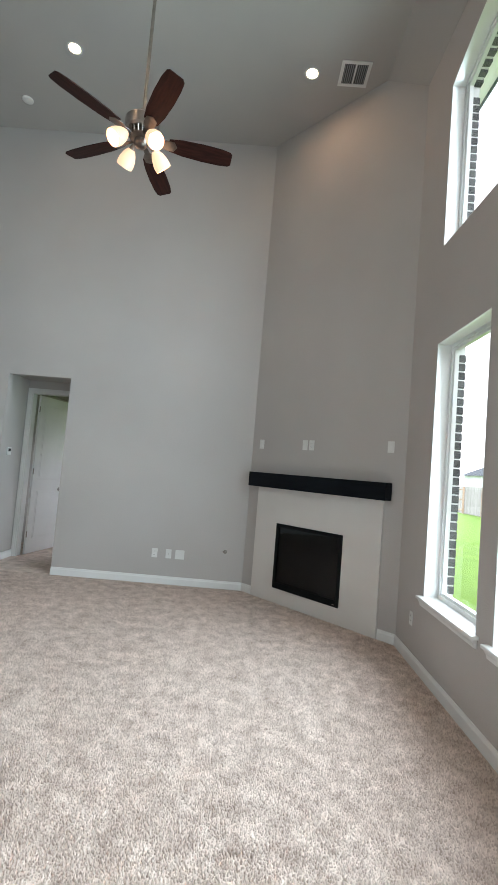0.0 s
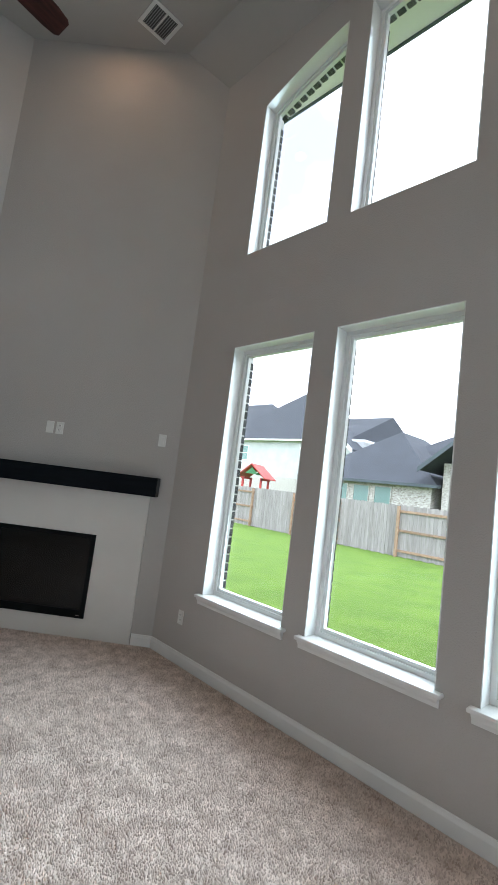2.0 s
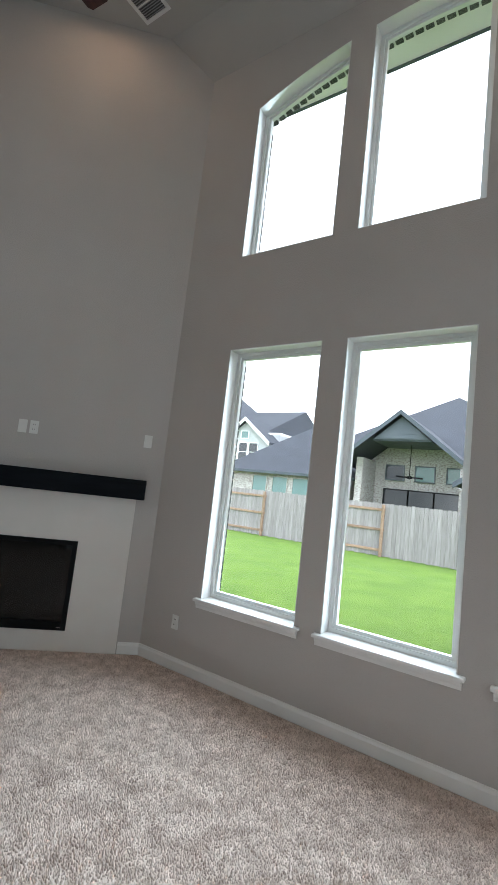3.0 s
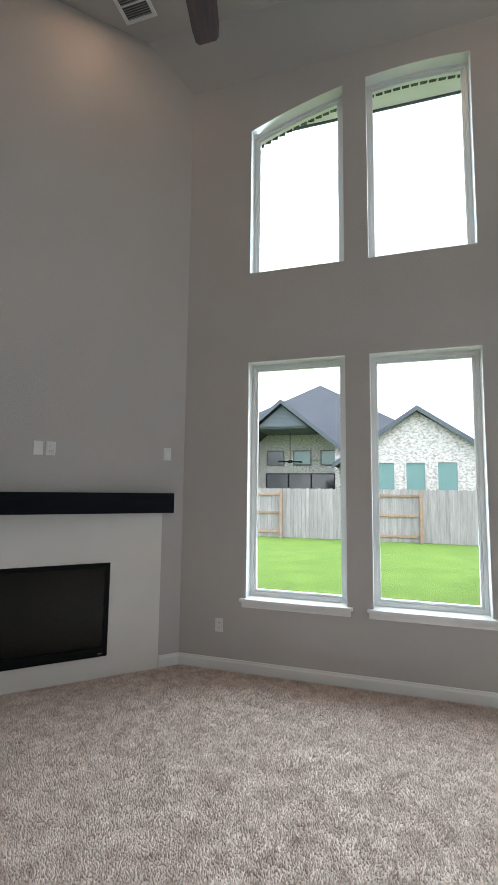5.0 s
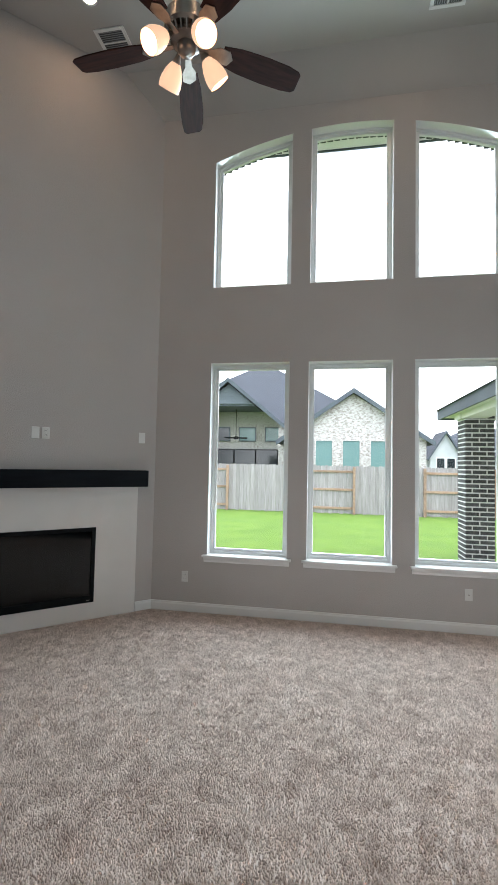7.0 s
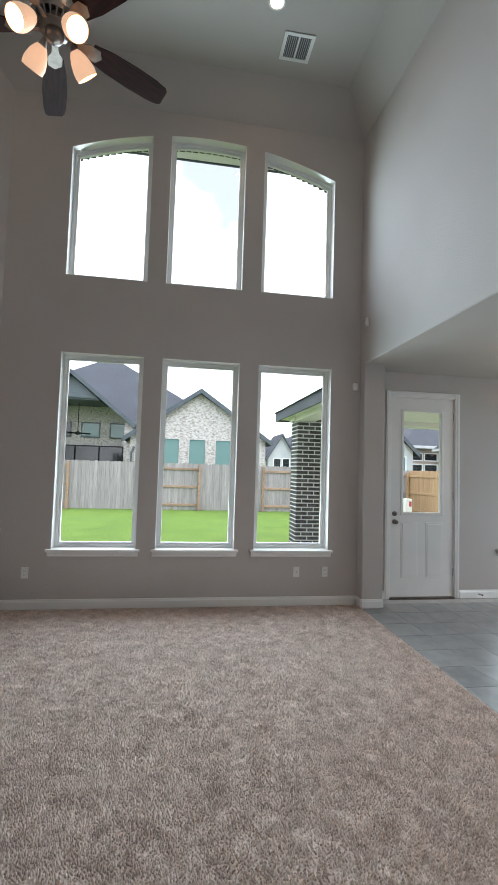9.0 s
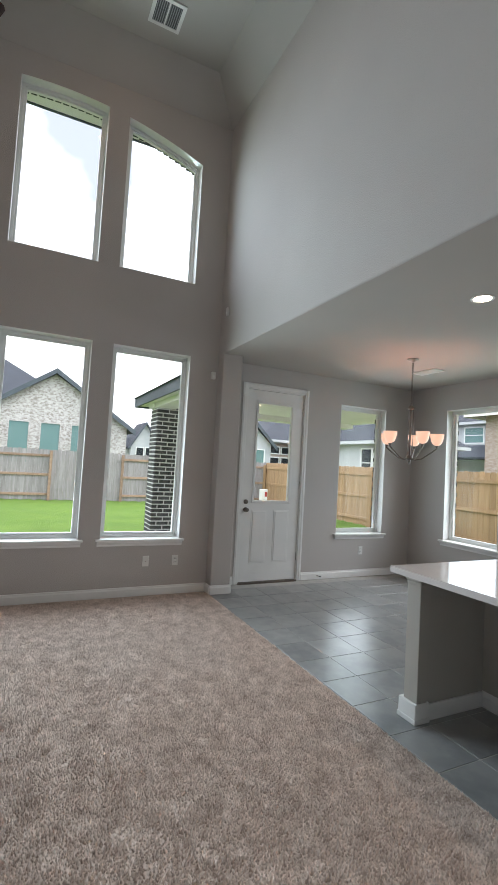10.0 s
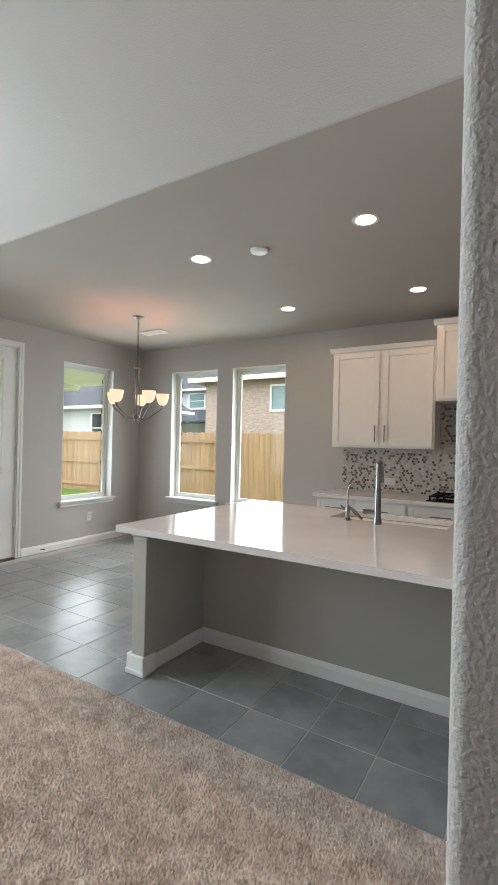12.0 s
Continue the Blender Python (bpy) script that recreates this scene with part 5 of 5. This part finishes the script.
# white two-storey house
hC = thing("neighbour_house", "white two-storey house with a brick base and hipped roof", "house", pose(0, 0, 0))
part("wall", box(bmesh.new(), 27.0, 39.0, 17.2, 45.0, 2.9, 6.2), SIDING, hC, "white siding")
part("base", box(bmesh.new(), 26.95, 39.0, 17.2, 45.0, GROUND, 2.9), WHITEBRICK, hC, "pale brick base")
part("roof", hip_roof(bmesh.new(), 27.0, 39.0, 22.0, 34.0, 6.2, 5.85), SHINGLE, hC, "dark blue-grey hipped roof")
part("south_roof", prism(bmesh.new(), [(26.55, 6.2), (33.0, 9.2), (39.45, 6.2)], 18.4, 28.0, "y"), SHINGLE, hC, "dark blue-grey roof wing")
part("north_roof", hip_roof(bmesh.new(), 27.0, 39.0, 27.0, 45.0, 6.2, 4.9), SHINGLE, hC, "dark blue-grey roof wing")
part("gutter", eaves(bmesh.new(), 27.0, 39.0, 17.4, 45.0, 6.2), VINYL, hC, "white eaves")
part("dormer", prism(bmesh.new(), [(17.2, 2.9), (21.3, 2.9), (21.3, 5.35), (19.25, 6.95), (17.2, 5.35)], 25.4, 29.0, "x"), SIDING, hC, "white gabled dormer")
bm, fb = bmesh.new(), bmesh.new()
for s_, ye in ((-1, 17.2), (1, 21.3)):
    prism(bm, [(19.25, 7.0), (ye + s_ * 0.3, 5.16), (ye + s_ * 0.3, 5.3), (19.25, 7.14)], 25.0, 31.0, "x")
    prism(fb, [(19.25, 6.88), (ye + s_ * 0.32, 5.02), (ye + s_ * 0.32, 5.3), (19.25, 7.16)], 24.94, 25.0, "x")
part("dormer_roof", bm, SHINGLE, hC)
part("bargeboard", fb, VINYL, hC, "white bargeboard")
for y in (20.4, 19.45, 18.5):
    house_window(hC, front(25.4, y, 3.85), 0.75, 1.35, DARKGLASS, 1)
house_window(hC, front(25.4, 19.4, 5.6), 0.62, 0.5, TEAL)
house_window(hC, front(27.0, 30.3, 4.3), 1.3, 1.3, TEAL, 1)
house_window(hC, front(27.0, 33.5, 5.1), 1.8, 0.5, TEAL)
for y, z in ((26.4, 11.7), (27.1, 11.4)):
    part("roof_vent", tube(bmesh.new(), [(31.6, y, z - 1.6), (31.6, y, z), (31.6, y, z + 0.02)], [0.09, 0.09, 0.13], 8), FASCIA, hC, "small grey roof vent pipe")
hH = thing("neighbour_house", "far pale house with a blue-grey roof and tall chimney", "house", pose(0, 0, 0))
part("wall", box(bmesh.new(), 30.0, 44.0, 47.0, 66.0, GROUND, 3.4), SIDING, hH)
part("roof", hip_roof(bmesh.new(), 30.0, 44.0, 47.0, 66.0, 3.4, 4.4), SHINGLE, hH, "blue-grey hipped roof")
part("chimney", box(bmesh.new(), 39.0, 40.6, 56.0, 57.6, 6.0, 13.4), SIDING, hH, "tall pale chimney")
part("chimney_cap", box(bmesh.new(), 38.8, 40.8, 55.8, 57.8, 13.4, 13.7), FASCIA, hH)
for y in (48.6, 50.8, 53.0):
    house_window(hH, front(30.0, y, 1.3), 1.3, 1.5, DARKGLASS, 1)
ps = thing("play_tower", "red wooden play tower with a gabled roof behind the fence", "playset", pose(17.5, 18.6, GROUND, 0, 0, 22))
for px, py in ((-0.6, -0.6), (0.6, -0.6), (-0.6, 0.6), (0.6, 0.6)):
    part("post", box(bmesh.new(), px - 0.06, px + 0.06, py - 0.06, py + 0.06, 0, 2.45, 0.008), RED, ps)
part("deck", box(bmesh.new(), -0.7, 0.7, -0.7, 0.7, 1.35, 1.45), RED, ps)
for s2 in (-1, 1):
    part("roof_slope", prism(bmesh.new(), [(0, 3.2), (s2 * 0.95, 2.4), (s2 * 0.95, 2.46), (0, 3.28)], -0.95, 0.95, "x"), RED, ps, "red boarded roof slope")
    part("gable", prism(bmesh.new(), [(-0.42, 2.66), (0.42, 2.66), (0, 3.05)], s2 * 0.8 - 0.02, s2 * 0.8 + 0.02, "x"), GRASSGREEN, ps, "green gable panel")
    part("tie_beam", box(bmesh.new(), -0.75, 0.75, s2 * 0.62 - 0.05, s2 * 0.62 + 0.05, 2.32, 2.45), RED, ps)

# far gabled house to the east-south-east
hD = thing("neighbour_house", "far white house with a steep blue-grey gable", "house", pose(0, 0, 0))
part("wall", box(bmesh.new(), 36.0, 48.0, -22.0, -6.8, GROUND, 2.6), SIDING, hD)
part("roof", hip_roof(bmesh.new(), 36.0, 48.0, -22.0, -6.8, 2.6, 3.0), SHINGLE, hD, "blue-grey hipped roof")
gable_front(hD, 35.0, -10.3, -7.9, 2.75, 4.68, 4.0, SIDING, 0.25)
for y in (-9.5, -8.7):
    house_window(hD, front(35.0, y, 1.5), 0.6, 1.0, DARKGLASS)

# cream house beyond the fence corner
hE = thing("neighbour_house", "cream rendered house with grouped windows and blue-grey roof", "house", pose(0, 0, 0))
part("wall", box(bmesh.new(), 19.0, 33.0, -30.0, -12.4, GROUND, 3.0), SIDING, hE)
part("roof", hip_roof(bmesh.new(), 19.0, 33.0, -30.0, -12.4, 3.1, 4.2), SHINGLE, hE, "blue-grey hipped roof")
part("gutter", eaves(bmesh.new(), 19.0, 33.0, -30.0, -12.4, 3.1), SIDING, hE, "white eaves")
part("brick_bay", box(bmesh.new(), 18.95, 19.2, -20.0, -12.7, GROUND, 2.9), TANBRICK, hE, "tan brick bay")
for y in (-13.15, -14.05, -14.95, -15.85):
    house_window(hE, front(18.95, y, 1.1), 0.72, 0.95, DARKGLASS)
    house_window(hE, front(18.95, y, 2.32), 0.72, 0.36, DARKGLASS)
gable_front(hE, 18.0, -12.45, -9.7, 2.75, 4.1, 5.0, SIDING, 0.25)
house_window(hE, front(18.0, -11.7, 1.0), 0.6, 1.4, TEAL)

hF = thing("neighbour_house", "white rendered house with small paned windows", "house", pose(0, 0, 0))
part("wall", box(bmesh.new(), 10.2, 17.5, -18.2, -14.0, GROUND, 2.9), SIDING, hF)
part("roof", hip_roof(bmesh.new(), 10.2, 17.5, -18.2, -14.0, 2.9, 2.2), SHINGLE, hF, "blue-grey hipped roof")
part("gutter", eaves(bmesh.new(), 10.2, 17.5, -18.2, -14.0, 2.9), SIDING, hF, "white eaves")
for x in (10.72, 11.55):
    house_window(hF, pose(x, -14.0, 1.3, 0, 0, 180), 0.66, 1.25, DARKGLASS, 1)

hI = thing("neighbour_house", "far white two-storey house with a lower porch roof", "house", pose(0, 0, 0))
part("wall", box(bmesh.new(), 9.5, 24.0, -36.0, -23.0, GROUND, 4.7), SIDING, hI)
part("roof", hip_roof(bmesh.new(), 9.5, 24.0, -36.0, -23.0, 4.7, 4.6), SHINGLE, hI, "blue-grey hipped roof")
part("gutter", eaves(bmesh.new(), 9.5, 24.0, -36.0, -23.0, 4.7), SIDING, hI, "white eaves")
part("porch_roof", prism(bmesh.new(), [(-22.98, 3.4), (-21.4, 2.65), (-21.4, 2.55), (-22.98, 2.55)], 9.5, 22.0, "x"), SHINGLE, hI, "blue-grey porch roof")
for x in (13.0, 15.0):
    house_window(hI, pose(x, -23.0, 3.55, 0, 0, 180), 1.2, 0.85, TEAL, 1)

hG = thing("neighbour_house", "tan brick house beside the side fence", "house", pose(0, 0, 0))
part("wall", box(bmesh.new(), -16.0, 4.75, -26.0, -13.0, GROUND, 3.575), TANBRICK, hG)
part("roof", hip_roof(bmesh.new(), -16.0, 4.75, -26.0, -13.0, 3.58, 4.0), SHINGLE, hG, "blue-grey hipped roof")
part("gutter", eaves(bmesh.new(), -16.0, 4.75, -26.0, -13.0, 3.58), SOFFIT, hG, "cream eaves")
house_window(hG, pose(1.8, -13.0, 2.5, 0, 0, 180), 0.6, 0.75, TEAL)

ub = thing("utility_box", "white utility meter box with a red tag by the fence", "utility box", pose(11.6, -8.75, GROUND))
part("box", box(bmesh.new(), -0.13, 0.13, -0.13, 0.13, 0, 0.72, 0.02), PLASTIC, ub)
part("tag", box(bmesh.new(), -0.136, -0.13, -0.1, 0.0, 0.42, 0.62), RED, ub, "red tag")
fg = thing("marker_flag", "small yellow survey flag in the lawn", "flag", pose(11.05, 1.05, GROUND))
part("stake", tube(bmesh.new(), [(0, 0, 0), (0, 0, 0.2)], 0.006, 6), FASCIA, fg)
part("cloth", box(bmesh.new(), -0.004, 0.004, -0.09, 0.09, 0.08, 0.2), surface("yellow_cloth", (0.8, 0.55, 0.02), (0.85, 0.6, 0.03), 3.0, 0.7), fg, "yellow cloth")

# ---- floor tiles ----
tfloor = bpy.data.objects["floor_slab"]
TS, GAP = 0.3415, 0.006
bm = box(bmesh.new(), -TS / 2 + GAP / 2, TS / 2 - GAP / 2, -TS / 2 + GAP / 2, TS / 2 - GAP / 2, -0.012, 0.0, 0.0015, 1)
tile_me = bpy.data.meshes.new("tile")
bm.to_mesh(tile_me)
bm.free()
tile_me.materials.append(TILE)
rnd = random.Random(9)
for i in range(-4, 15):
    for j in range(0, 10):
        x, y = -4.412 + TS * (i + 0.5), -2.25 - TS * (j + 0.5)
        if x > XD - 0.02 or y < YK:
            continue
        same_mesh("tile", tile_me, tfloor, pose(x, y, -0.006 + rnd.uniform(-0.0004, 0.0004)))
bm = box(bmesh.new(), -TS / 2 + GAP / 2, TS / 2 - GAP / 2, -0.305 / 2, 0.305 / 2, -0.012, 0.0, 0.0015, 1)
edge_me = bpy.data.meshes.new("tile")
bm.to_mesh(edge_me)
bm.free()
edge_me.materials.append(TILE)
for i in range(-4, 14):
    same_mesh("tile", edge_me, tfloor, pose(-4.412 + TS * (i + 0.5), -2.25 + 0.003 + 0.305 / 2, -0.006))

# ---- carpet pile ----
def field(rng, x, y, cell):
    """Smooth random values over the plan, with features of about cell metres."""
    g = rng.random((80, 80))
    u, v = (x + 9) / cell, (y + 4) / cell
    i, j = u.astype(int) % 78, v.astype(int) % 78
    fu, fv = u % 1, v % 1
    fu, fv = fu * fu * (3 - 2 * fu), fv * fv * (3 - 2 * fv)
    return (g[i, j] * (1 - fu) + g[i + 1, j] * fu) * (1 - fv) + (g[i, j + 1] * (1 - fu) + g[i + 1, j + 1] * fu) * fv


rng = np.random.default_rng(11)
STEP = 0.0098
gx, gy = np.meshgrid(np.arange(-6.3, -0.02, STEP), np.arange(YS + 0.004, YN - 0.02, STEP))
gx, gy = gx.ravel(), gy.ravel()
gx = gx + rng.uniform(-0.005, 0.005, gx.size)
gy = gy + rng.uniform(-0.005, 0.005, gy.size)
keep = (gx + gy < YNE - 0.03) & (gx < -0.018) & (gy < YN - 0.018) & ~((gx < EDX + 0.01) & (gy < EDY + 0.01)) & (gy > YS + 0.002)
gx, gy = gx[keep], gy[keep]
n = gx.size
lean = 2 * math.pi * (0.45 * field(rng, gx, gy, 0.19) + 0.8 * rng.random(n))
amount = 0.001 + 0.006 * field(rng, gx, gy, 0.12)
clump = 0.7 * field(rng, gx, gy, 0.021) + 0.3 * field(rng, gx, gy, 0.05)
top = -0.0015 + 0.0135 * clump + rng.uniform(-0.001, 0.001, n)
turn = rng.uniform(0, math.pi / 2, n)
wide = rng.uniform(0.0075, 0.010, n)
co = np.empty((n, 5, 3))
for k in range(4):
    a = turn + k * math.pi / 2
    co[:, k, 0], co[:, k, 1], co[:, k, 2] = gx + wide * np.cos(a), gy + wide * np.sin(a), -0.011
co[:, 4, 0] = gx + amount * np.cos(lean) + rng.uniform(-0.003, 0.003, n)
co[:, 4, 1] = gy + amount * np.sin(lean) + rng.uniform(-0.003, 0.003, n)
co[:, 4, 2] = top
idx = np.arange(n)[:, None] * 5
tri = np.concatenate([np.stack([idx[:, 0] + k, idx[:, 0] + (k + 1) % 4, idx[:, 0] + 4], 1) for k in range(4)])
me = bpy.data.meshes.new("carpet_pile")
me.vertices.add(n * 5)
me.vertices.foreach_set("co", co.ravel())
me.loops.add(tri.size)
me.loops.foreach_set("vertex_index", tri.ravel().astype(np.int32))
me.polygons.add(len(tri))
me.polygons.foreach_set("loop_start", np.arange(0, tri.size, 3, dtype=np.int32))
me.update(calc_edges=True)
me.materials.append(CARPET)
pile = new("carpet_pile", me)
pile.parent = carpet
pile["kind"] = "stuff"
pile["label"] = "short cut pile tufts"
